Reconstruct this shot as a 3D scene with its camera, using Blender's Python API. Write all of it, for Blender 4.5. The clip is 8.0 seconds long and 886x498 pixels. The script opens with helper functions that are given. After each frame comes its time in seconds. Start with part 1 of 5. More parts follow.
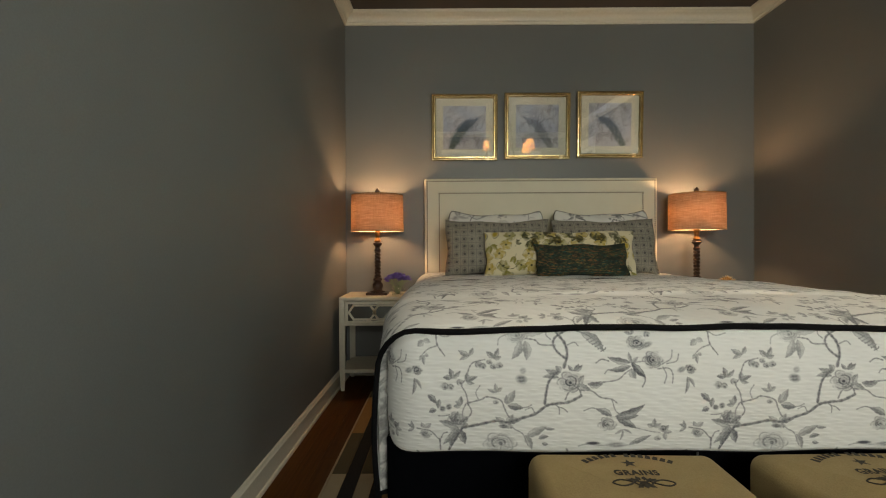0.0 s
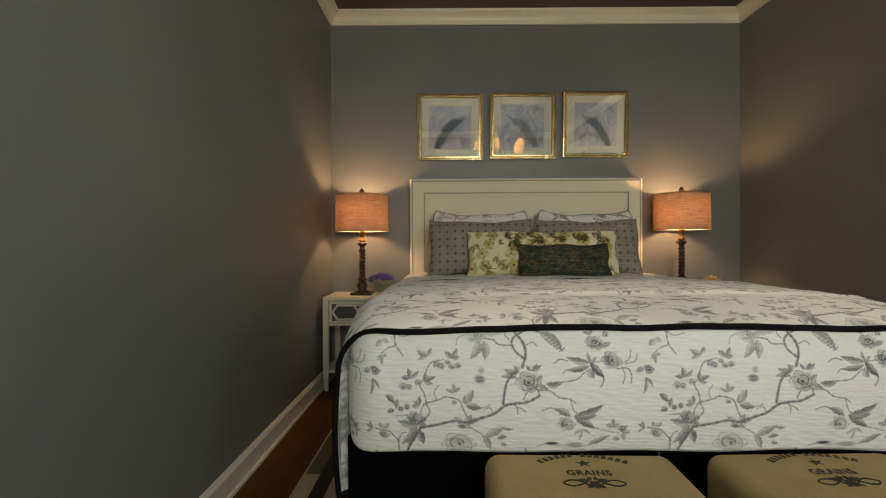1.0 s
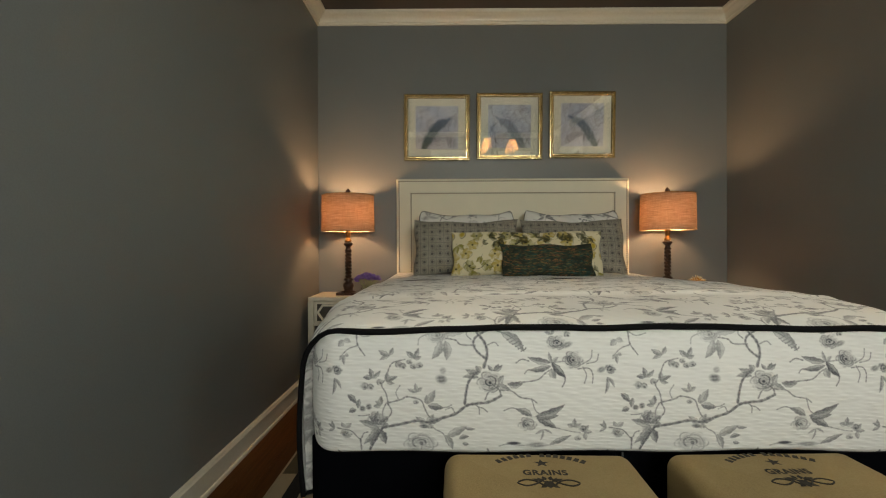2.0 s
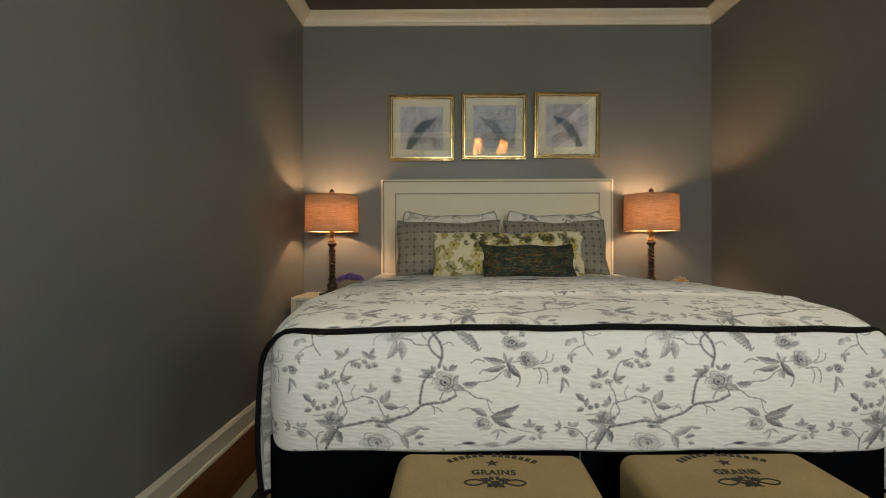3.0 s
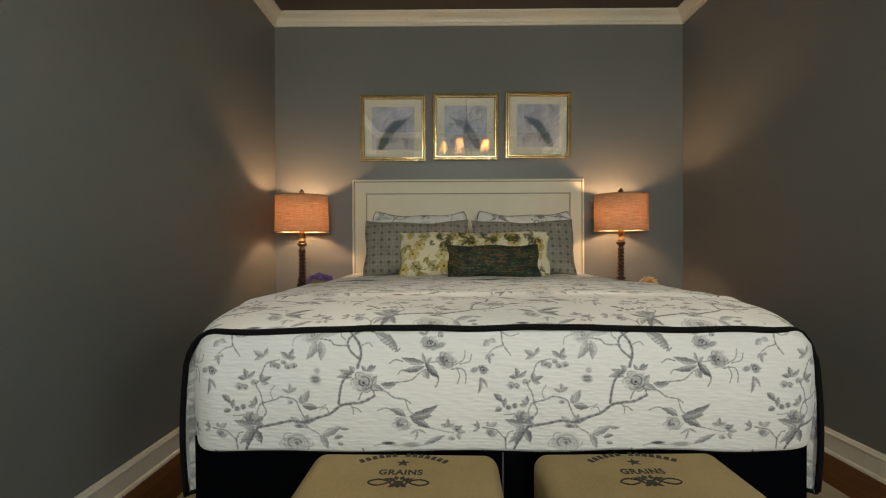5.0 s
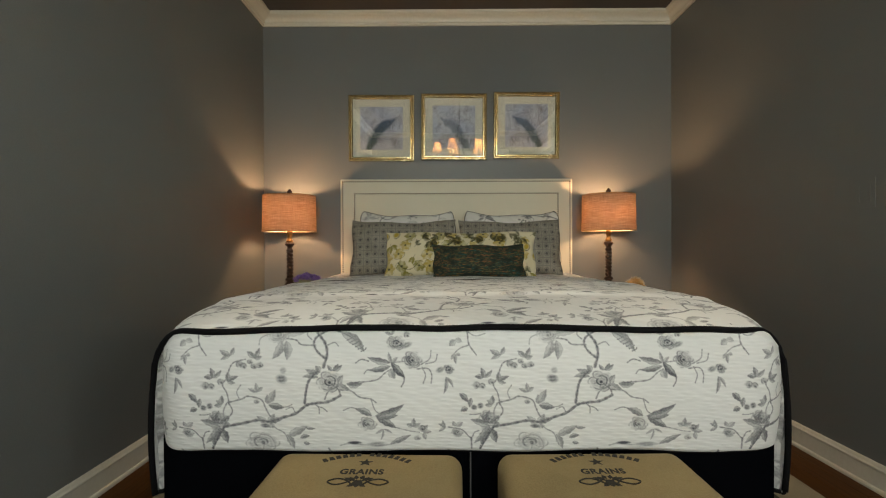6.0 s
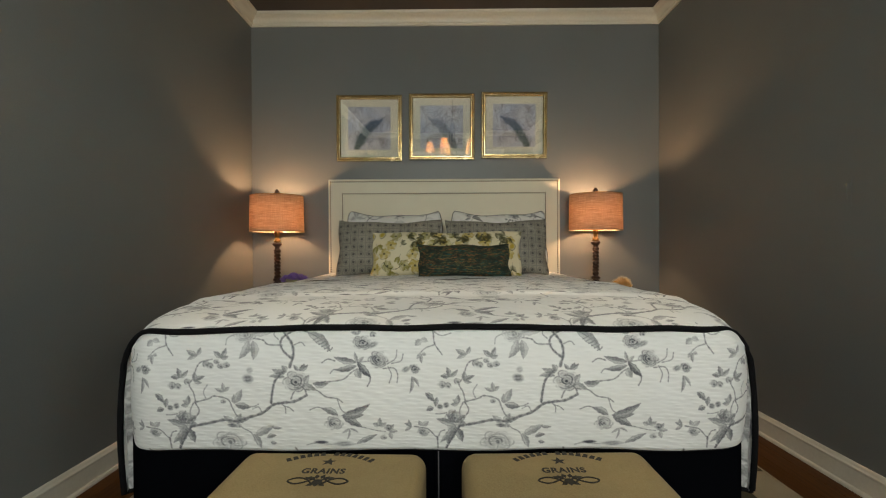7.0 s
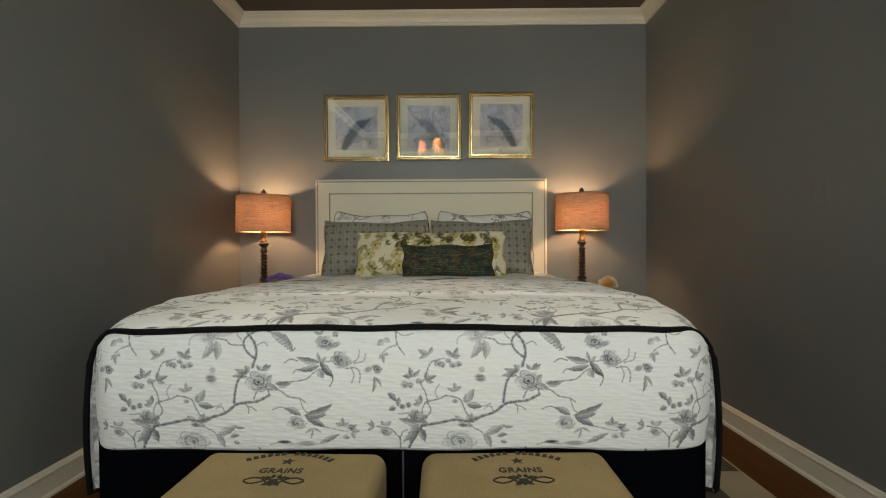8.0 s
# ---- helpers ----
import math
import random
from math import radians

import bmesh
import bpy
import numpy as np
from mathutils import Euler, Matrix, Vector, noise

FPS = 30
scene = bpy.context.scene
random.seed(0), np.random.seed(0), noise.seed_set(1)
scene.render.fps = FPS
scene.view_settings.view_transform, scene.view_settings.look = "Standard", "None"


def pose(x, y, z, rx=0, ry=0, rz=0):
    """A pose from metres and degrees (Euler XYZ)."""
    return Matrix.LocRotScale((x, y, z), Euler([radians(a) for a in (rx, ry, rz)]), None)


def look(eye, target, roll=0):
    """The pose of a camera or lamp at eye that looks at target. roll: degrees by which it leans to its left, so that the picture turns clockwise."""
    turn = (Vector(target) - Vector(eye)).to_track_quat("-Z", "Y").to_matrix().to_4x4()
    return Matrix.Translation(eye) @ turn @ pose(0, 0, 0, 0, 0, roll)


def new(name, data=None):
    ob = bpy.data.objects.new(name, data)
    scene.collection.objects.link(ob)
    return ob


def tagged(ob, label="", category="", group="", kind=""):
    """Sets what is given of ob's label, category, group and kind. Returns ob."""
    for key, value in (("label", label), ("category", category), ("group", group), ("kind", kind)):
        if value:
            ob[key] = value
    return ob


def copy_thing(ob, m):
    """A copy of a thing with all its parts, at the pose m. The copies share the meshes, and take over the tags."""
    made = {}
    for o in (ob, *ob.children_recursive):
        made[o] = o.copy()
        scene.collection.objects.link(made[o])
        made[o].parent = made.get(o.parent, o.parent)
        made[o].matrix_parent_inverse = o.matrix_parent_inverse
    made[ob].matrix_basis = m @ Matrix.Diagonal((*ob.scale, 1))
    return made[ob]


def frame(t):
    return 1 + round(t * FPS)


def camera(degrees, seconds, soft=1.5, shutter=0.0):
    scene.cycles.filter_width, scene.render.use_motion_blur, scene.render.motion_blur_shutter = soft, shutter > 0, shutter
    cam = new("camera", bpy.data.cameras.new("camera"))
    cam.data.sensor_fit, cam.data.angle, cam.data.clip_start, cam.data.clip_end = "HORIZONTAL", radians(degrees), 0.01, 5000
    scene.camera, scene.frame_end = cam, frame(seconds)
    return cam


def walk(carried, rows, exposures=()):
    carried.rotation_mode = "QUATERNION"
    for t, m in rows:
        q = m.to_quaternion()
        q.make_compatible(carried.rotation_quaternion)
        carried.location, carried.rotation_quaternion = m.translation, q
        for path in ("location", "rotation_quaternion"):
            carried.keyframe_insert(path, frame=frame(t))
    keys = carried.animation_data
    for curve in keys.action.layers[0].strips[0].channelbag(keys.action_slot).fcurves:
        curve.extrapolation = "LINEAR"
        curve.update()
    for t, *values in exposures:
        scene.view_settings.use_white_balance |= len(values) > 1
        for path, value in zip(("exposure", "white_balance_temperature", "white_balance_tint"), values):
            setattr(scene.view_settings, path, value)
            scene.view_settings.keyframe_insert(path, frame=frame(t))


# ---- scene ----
cam = camera(87.9, 8.0, soft=1.1)
PATH = [
    (0, (0.025, 0.074, 0.94), (0.021, 2.074, 0.928), -0.3),
    (0.5, (0.078, 0.075, 0.94), (0.074, 2.074, 0.928), -0.3),
    (1, (0.132, 0.076, 0.939), (0.127, 2.076, 0.927), -0.3),
    (1.5, (0.178, 0.075, 0.939), (0.172, 2.075, 0.927), -0.3),
    (3, (0.346, 0.072, 0.937), (0.337, 2.072, 0.928), -0.2),
    (3.5, (0.4, 0.071, 0.938), (0.389, 2.071, 0.928), -0.2),
    (4, (0.458, 0.07, 0.938), (0.448, 2.07, 0.928), -0.2),
    (4.5, (0.508, 0.069, 0.939), (0.498, 2.069, 0.929), -0.3),
    (6, (0.644, 0.067, 0.939), (0.632, 2.067, 0.928), -0.2),
    (6.5, (0.684, 0.066, 0.938), (0.672, 2.066, 0.928), -0.3),
    (7, (0.733, 0.064, 0.939), (0.72, 2.064, 0.927), -0.3),
    (7.5, (0.779, 0.063, 0.94), (0.765, 2.063, 0.928), -0.3),
    (8, (0.832, 0.062, 0.94), (0.816, 2.062, 0.927), -0.3),
]
walk(cam, [(t, look(eye, target, roll)) for t, eye, target, roll in PATH], exposures=[(0, 0.51, 6820, 10), (3, 0.57, 6720, 10), (6, 0.63, 6520, 10), (8, 0.66, 6380, 10)])

# ---- light ----
world = bpy.data.worlds.new("world")
scene.world = world
world.use_nodes = True
sky = world.node_tree.nodes.new("ShaderNodeTexSky")
sky.sky_type, sky.sun_disc, sky.sun_elevation, sky.sun_rotation = "NISHITA", False, radians(35), radians(200)
world.node_tree.nodes["Background"].inputs["Strength"].default_value = 0.10
world.node_tree.links.new(sky.outputs[0], world.node_tree.nodes["Background"].inputs["Color"])

WINDOW_POWER, SIDE_POWER = 21.0, 11.0
LAMP_GLOW = 222.0
CHANDELIER_GLOW = 700.0

# the room: inside faces
XL, XR, YB, YF, CEIL = -0.69, 2.295, 3.44, -1.6, 2.636
WIN_X0, WIN_X1, WIN_Z0, WIN_Z1 = 0.10, 1.67, 1.02, 2.20
SIDE_Y0, SIDE_Y1 = -1.35, -0.25

area = bpy.data.lights.new("window_daylight", "AREA")
area.shape, area.size, area.size_y = "RECTANGLE", WIN_X1 - WIN_X0, WIN_Z1 - WIN_Z0
area.energy, area.color, area.spread = WINDOW_POWER, (0.98, 1.0, 0.90), radians(108)
daylight = new("window_daylight", area)
daylight.matrix_world = look(((WIN_X0 + WIN_X1) / 2, YF - 0.10, (WIN_Z0 + WIN_Z1) / 2), ((WIN_X0 + WIN_X1) / 2, 1.0, (WIN_Z0 + WIN_Z1) / 2))

area = bpy.data.lights.new("side_window_daylight", "AREA")
area.shape, area.size, area.size_y = "RECTANGLE", SIDE_Y1 - SIDE_Y0, WIN_Z1 - WIN_Z0
area.energy, area.color, area.spread = SIDE_POWER, (0.84, 0.98, 0.96), radians(100)
daylight = new("side_window_daylight", area)
daylight.matrix_world = look((XR + 0.10, (SIDE_Y0 + SIDE_Y1) / 2, (WIN_Z0 + WIN_Z1) / 2), (1.0, (SIDE_Y0 + SIDE_Y1) / 2, (WIN_Z0 + WIN_Z1) / 2))


# ---- materials ----
def nodes_of(name):
    m = bpy.data.materials.new(name)
    m.use_nodes = True
    nt = m.node_tree
    return m, nt, nt.nodes, nt.links, nt.nodes["Principled BSDF"]


def math_node(nt, op, a, b=None):
    n = nt.nodes.new("ShaderNodeMath")
    n.operation = op
    for k, v in enumerate((a, b)):
        if v is None:
            continue
        if isinstance(v, (int, float)):
            n.inputs[k].default_value = v
        else:
            nt.links.new(v, n.inputs[k])
    return n.outputs[0]


def noise_of(nt, scale, detail=4.0, stretch=(1, 1, 1), coords="Object", rough=0.55):
    tc, mp, nz = (nt.nodes.new(k) for k in ("ShaderNodeTexCoord", "ShaderNodeMapping", "ShaderNodeTexNoise"))
    mp.inputs["Scale"].default_value = stretch
    nz.inputs["Scale"].default_value, nz.inputs["Detail"].default_value, nz.inputs["Roughness"].default_value = scale, detail, rough
    nt.links.new(tc.outputs[coords], mp.inputs["Vector"])
    nt.links.new(mp.outputs[0], nz.inputs["Vector"])
    return nz.outputs["Fac"]


def ramp_of(nt, fac, stops):
    r = nt.nodes.new("ShaderNodeValToRGB")
    els = r.color_ramp.elements
    while len(els) < len(stops):
        els.new(0.5)
    for e, (p, c) in zip(els, stops):
        e.position, e.color = p, (*c, 1)
    nt.links.new(fac, r.inputs[0])
    return r.outputs[0]


def bump_of(nt, height, strength, distance=0.002, after=None):
    b = nt.nodes.new("ShaderNodeBump")
    b.inputs["Strength"].default_value, b.inputs["Distance"].default_value = strength, distance
    nt.links.new(height, b.inputs["Height"])
    if after is not None:
        nt.links.new(after, b.inputs["Normal"])
    return b.outputs[0]


def mix_of(nt, fac, a, b):
    m = nt.nodes.new("ShaderNodeMix")
    m.data_type = "RGBA"
    for k, v in ((0, fac), (6, a), (7, b)):
        if isinstance(v, (int, float)):
            m.inputs[k].default_value = v
        elif isinstance(v, tuple):
            m.inputs[k].default_value = (*v, 1)
        else:
            nt.links.new(v, m.inputs[k])
    return m.outputs[2]


def surface(name, dark, light, rough=0.6, metal=0.0, scale=30.0, stretch=(1, 1, 1), bump=0.15, depth=0.001, coat=0.0, big=2.5, coords="Object", spec=0.5):
    """Two-scale mottled surface between two colours."""
    m, nt, ns, lk, p = nodes_of(name)
    fine, wide = noise_of(nt, scale, 5.0, stretch, coords), noise_of(nt, big, 3.0, (1, 1, 1), coords)
    both = math_node(nt, "ADD", math_node(nt, "MULTIPLY", fine, 0.55), math_node(nt, "MULTIPLY", wide, 0.45))
    lk.new(ramp_of(nt, both, [(0.32, dark), (0.68, light)]), p.inputs["Base Color"])
    p.inputs["Metallic"].default_value = metal
    lk.new(math_node(nt, "ADD", math_node(nt, "MULTIPLY", wide, 0.16), rough - 0.08), p.inputs["Roughness"])
    lk.new(bump_of(nt, fine, bump, depth), p.inputs["Normal"])
    p.inputs["Coat Weight"].default_value = coat
    p.inputs["Specular IOR Level"].default_value = spec
    return m


M_WALL = surface("wall_paint", (0.158, 0.164, 0.160), (0.182, 0.188, 0.184), 0.47, 0, 220, (1, 1, 1), 0.12, 0.0006, big=1.6, spec=0.5)
M_CEIL = surface("ceiling_paint", (0.075, 0.062, 0.052), (0.09, 0.075, 0.063), 0.8, 0, 150, (1, 1, 1), 0.12, 0.0006)
M_TRIM = surface("trim_paint", (0.66, 0.63, 0.52), (0.74, 0.71, 0.60), 0.38, 0, 60, (1, 1, 1), 0.06, 0.0006)
M_CREAM = surface("cream_paint", (0.60, 0.56, 0.45), (0.70, 0.66, 0.54), 0.42, 0, 45, (1, 1, 1), 0.08, 0.0006)
M_GOLD = surface("gilded_wood", (0.58, 0.42, 0.17), (0.92, 0.78, 0.46), 0.24, 0.9, 40, (1, 1, 1), 0.2, 0.0006, big=9)
M_GILT_DARK = surface("dark_gilt", (0.10, 0.06, 0.02), (0.30, 0.19, 0.07), 0.35, 0.8, 50, (1, 1, 1), 0.2, 0.0006, big=9)
M_MAT = surface("mat_board", (0.80, 0.78, 0.64), (0.86, 0.84, 0.70), 0.9, 0, 200)
M_WOOD_DARK = surface("dark_turned_wood", (0.012, 0.005, 0.003), (0.045, 0.017, 0.009), 0.32, 0, 26, (1, 1, 0.15), 0.15, 0.001, coat=0.2, big=8)
M_BRASS = surface("aged_brass", (0.20, 0.11, 0.04), (0.45, 0.28, 0.11), 0.35, 0.9, 70)
M_IRON = surface("dark_iron", (0.02, 0.018, 0.016), (0.05, 0.042, 0.036), 0.5, 0.7, 60)
M_LINEN = surface("ivory_linen", (0.69, 0.645, 0.51), (0.76, 0.715, 0.57), 0.9, 0, 600, (1, 1, 1), 0.3, 0.0008, big=5)
M_NAIL = surface("bronze_nailhead", (0.05, 0.035, 0.02), (0.16, 0.11, 0.06), 0.35, 0.9, 90)
M_BLACK = surface("black_binding", (0.003, 0.003, 0.0035), (0.007, 0.007, 0.008), 0.9, 0, 400, (1, 1, 1), 0.3, 0.0008, spec=0.15)
M_SKIRT = surface("navy_black_skirt", (0.0014, 0.0017, 0.0026), (0.003, 0.0036, 0.005), 0.95, 0, 300, (1, 1, 1), 0.3, 0.001, spec=0.02)
M_PLEAT = surface("worn_pleat", (0.05, 0.052, 0.055), (0.10, 0.10, 0.105), 0.8, 0, 200)
M_BURLAP = surface("burlap", (0.28, 0.20, 0.085), (0.40, 0.30, 0.14), 0.9, 0, 330, (1, 1, 1), 0.5, 0.0015, big=6)
M_INK = surface("faded_black_ink", (0.016, 0.014, 0.010), (0.055, 0.045, 0.028), 0.9, 0, 260, big=60)
M_SHEET = surface("peach_white_sheet", (0.68, 0.62, 0.55), (0.78, 0.73, 0.66), 0.85, 0, 200)
M_PETAL = surface("violet_petal", (0.07, 0.04, 0.26), (0.26, 0.18, 0.52), 0.6, 0, 120, big=30)
M_STEM = surface("green_stem", (0.16, 0.22, 0.10), (0.28, 0.36, 0.18), 0.6, 0, 60)
M_STRAW = surface("golden_straw", (0.46, 0.20, 0.02), (0.74, 0.42, 0.06), 0.6, 0, 80, big=25)
M_STRAW_TIP = surface("pale_straw_tip", (0.66, 0.56, 0.36), (0.80, 0.72, 0.52), 0.6, 0, 80)
M_LINING = surface("shade_lining", (0.78, 0.74, 0.60), (0.84, 0.80, 0.66), 0.8, 0, 90)
M_SASH = surface("white_window_paint", (0.74, 0.74, 0.72), (0.80, 0.80, 0.78), 0.4, 0, 60)
M_RUG = {k: surface("rug_" + k, d, l, 0.95, 0, 420, (1, 1, 1), 0.6, 0.002, big=7) for k, d, l in (
    ("cream", (0.33, 0.27, 0.17), (0.43, 0.36, 0.24)), ("ochre", (0.24, 0.14, 0.05), (0.34, 0.21, 0.08)),
    ("olive", (0.07, 0.058, 0.03), (0.10, 0.085, 0.045)), ("black", (0.006, 0.006, 0.006), (0.014, 0.013, 0.012)))}


def floor_material():
    m, nt, ns, lk, p = nodes_of("stained_hardwood")
    grain = noise_of(nt, 9.0, 6.0, (9, 0.45, 1), "Object")
    info = ns.new("ShaderNodeObjectInfo")
    tone = math_node(nt, "ADD", math_node(nt, "MULTIPLY", grain, 0.7), math_node(nt, "MULTIPLY", info.outputs["Random"], 0.16))
    lk.new(ramp_of(nt, tone, [(0.25, (0.052, 0.018, 0.0026)), (0.5, (0.095, 0.034, 0.0048)), (0.8, (0.14, 0.052, 0.008))]), p.inputs["Base Color"])
    p.inputs["Roughness"].default_value = 0.40
    p.inputs["Specular IOR Level"].default_value = 0.08
    lk.new(bump_of(nt, grain, 0.12, 0.001), p.inputs["Normal"])
    return m


def print_material(name, ground, rough=0.85, quilt=True):
    """Woven cotton whose dye is in the mesh's 'dye' colours."""
    m, nt, ns, lk, p = nodes_of(name)
    dye = ns.new("ShaderNodeAttribute")
    dye.attribute_name = "dye"
    weave, wide = noise_of(nt, 420.0, 3.0), noise_of(nt, 5.0, 3.0)
    base = mix_of(nt, math_node(nt, "MULTIPLY", wide, 0.12), ground, tuple(c * 0.86 for c in ground))
    mul = ns.new("ShaderNodeMix")
    mul.data_type, mul.blend_type = "RGBA", "MULTIPLY"
    mul.inputs[0].default_value = 1.0
    lk.new(base, mul.inputs[6])
    lk.new(dye.outputs["Color"], mul.inputs[7])
    lk.new(mul.outputs[2], p.inputs["Base Color"])
    p.inputs["Roughness"].default_value = rough
    p.inputs["Sheen Weight"].default_value = 0.15
    nrm = bump_of(nt, weave, 0.25, 0.0006)
    if quilt:
        tc, vor, mp = ns.new("ShaderNodeTexCoord"), ns.new("ShaderNodeTexVoronoi"), ns.new("ShaderNodeMapping")
        mp.inputs["Scale"].default_value = (34, 34, 120)
        vor.feature = "SMOOTH_F1"
        vor.inputs["Scale"].default_value, vor.inputs["Randomness"].default_value = 1.0, 0.85
        lk.new(tc.outputs["Object"], mp.inputs["Vector"])
        lk.new(mp.outputs[0], vor.inputs["Vector"])
        nrm = bump_of(nt, math_node(nt, "SUBTRACT", 1.0, vor.outputs["Distance"]), 0.5, 0.006, nrm)
    lk.new(nrm, p.inputs["Normal"])
    return m


def medallion_material():
    """Grey cotton with a small repeated medallion."""
    m, nt, ns, lk, p = nodes_of("grey_medallion_cotton")
    tc, mp = ns.new("ShaderNodeTexCoord"), ns.new("ShaderNodeMapping")
    mp.inputs["Scale"].default_value = (20.5, 0.0, 20.5)
    lk.new(tc.outputs["Object"], mp.inputs["Vector"])
    fr, sub, ln = (ns.new("ShaderNodeVectorMath") for _ in range(3))
    fr.operation, sub.operation, ln.operation = "FRACTION", "SUBTRACT", "LENGTH"
    lk.new(mp.outputs[0], fr.inputs[0])
    lk.new(fr.outputs[0], sub.inputs[0])
    sub.inputs[1].default_value = (0.5, 0.0, 0.5)
    lk.new(sub.outputs[0], ln.inputs[0])
    sep = ns.new("ShaderNodeSeparateXYZ")
    lk.new(sub.outputs[0], sep.inputs[0])
    r = ln.outputs["Value"]
    dot = math_node(nt, "LESS_THAN", r, 0.17)
    ring = math_node(nt, "LESS_THAN", math_node(nt, "ABSOLUTE", math_node(nt, "SUBTRACT", r, 0.30)), 0.045)
    ax, az = math_node(nt, "ABSOLUTE", sep.outputs[0]), math_node(nt, "ABSOLUTE", sep.outputs[2])
    grid = math_node(nt, "GREATER_THAN", math_node(nt, "MAXIMUM", ax, az), 0.455)
    cross = math_node(nt, "LESS_THAN", math_node(nt, "MINIMUM", ax, az), 0.03)
    mark = math_node(nt, "MAXIMUM", math_node(nt, "MAXIMUM", dot, math_node(nt, "MULTIPLY", ring, 0.55)), math_node(nt, "MAXIMUM", math_node(nt, "MULTIPLY", grid, 0.5), math_node(nt, "MULTIPLY", cross, 0.12)))
    wide = noise_of(nt, 12.0, 4.0)
    ground = ramp_of(nt, wide, [(0.3, (0.25, 0.232, 0.185)), (0.7, (0.36, 0.332, 0.27))])
    lk.new(mix_of(nt, math_node(nt, "MULTIPLY", mark, 0.75), ground, (0.035, 0.035, 0.04)), p.inputs["Base Color"])
    p.inputs["Roughness"].default_value = 0.9
    lk.new(bump_of(nt, noise_of(nt, 380, 3), 0.3, 0.0008), p.inputs["Normal"])
    return m


def tweed_material():
    """Dark green slub weave with broken rust and teal threads."""
    m, nt, ns, lk, p = nodes_of("green_slub_weave")
    thread = noise_of(nt, 62.0, 4.0, (0.8, 1, 4.5))
    patch = noise_of(nt, 16.0, 4.0, (1, 1, 1.6))
    hue = noise_of(nt, 24.0, 3.0, (1, 1, 3.5))
    tint = ramp_of(nt, hue, [(0.38, (0.02, 0.11, 0.11)), (0.48, (0.17, 0.14, 0.04)), (0.58, (0.29, 0.12, 0.04))])
    ground = ramp_of(nt, patch, [(0.3, (0.010, 0.020, 0.013)), (0.7, (0.026, 0.046, 0.028))])
    lines = ramp_of(nt, thread, [(0.45, (0, 0, 0)), (0.55, (1, 1, 1))])
    tc, sep = ns.new("ShaderNodeTexCoord"), ns.new("ShaderNodeSeparateXYZ")
    lk.new(tc.outputs["Object"], sep.inputs[0])
    rows = math_node(nt, "GREATER_THAN", math_node(nt, "SINE", math_node(nt, "ADD", math_node(nt, "MULTIPLY", sep.outputs[2], 760.0), math_node(nt, "MULTIPLY", patch, 5.0))), -0.2)
    lines = math_node(nt, "MULTIPLY", lines, rows)
    sel = math_node(nt, "MULTIPLY", lines, ramp_of(nt, patch, [(0.36, (0, 0, 0)), (0.54, (1, 1, 1))]))
    lk.new(mix_of(nt, sel, ground, tint), p.inputs["Base Color"])
    p.inputs["Roughness"].default_value = 0.85
    lk.new(bump_of(nt, thread, 0.5, 0.002), p.inputs["Normal"])
    return m


def shade_material(name, dark, middle, light):
    m, nt, ns, lk, p = nodes_of(name)
    slub, cross = noise_of(nt, 22.0, 5.0, (0.6, 0.6, 13.0)), noise_of(nt, 30.0, 4.0, (8.0, 8.0, 0.5))
    both = math_node(nt, "ADD", math_node(nt, "MULTIPLY", slub, 0.7), math_node(nt, "MULTIPLY", cross, 0.3))
    col = ramp_of(nt, both, [(0.32, dark), (0.55, middle), (0.72, light)])
    tr, df, mx = ns.new("ShaderNodeBsdfTranslucent"), ns.new("ShaderNodeBsdfDiffuse"), ns.new("ShaderNodeMixShader")
    for n in (tr, df):
        lk.new(col, n.inputs["Color"])
        lk.new(bump_of(nt, both, 0.4, 0.001), n.inputs["Normal"])
    mx.inputs[0].default_value = 0.36
    lk.new(tr.outputs[0], mx.inputs[2])
    lk.new(df.outputs[0], mx.inputs[1])
    lk.new(mx.outputs[0], ns["Material Output"].inputs["Surface"])
    return m


def glow_material(name, colour, strength):
    m, nt, ns, lk, p = nodes_of(name)
    p.inputs["Emission Color"].default_value = (*colour, 1)
    p.inputs["Emission Strength"].default_value = strength
    return m


def pane_material(name, gloss=1.0, tint=(1, 1, 1), even=0.0):
    """Thin clear glass: see-through with a Fresnel gloss."""
    m, nt, ns, lk, p = nodes_of(name)
    tp, gl, mx, fr = (ns.new(k) for k in ("ShaderNodeBsdfTransparent", "ShaderNodeBsdfGlossy", "ShaderNodeMixShader", "ShaderNodeFresnel"))
    fr.inputs["IOR"].default_value = 1.52
    gl.inputs["Roughness"].default_value = 0.012
    tp.inputs["Color"].default_value = (*tint, 1)
    if even:
        mx.inputs[0].default_value = even
    else:
        lk.new(math_node(nt, "MULTIPLY", fr.outputs[0], gloss), mx.inputs[0])
    lk.new(tp.outputs[0], mx.inputs[1])
    lk.new(gl.outputs[0], mx.inputs[2])
    lk.new(mx.outputs[0], ns["Material Output"].inputs["Surface"])
    return m


def mirror_material():
    m, nt, ns, lk, p = nodes_of("mirror")
    p.inputs["Metallic"].default_value, p.inputs["Roughness"].default_value = 1.0, 0.03
    p.inputs["Base Color"].default_value = (0.50, 0.50, 0.47, 1)
    return m


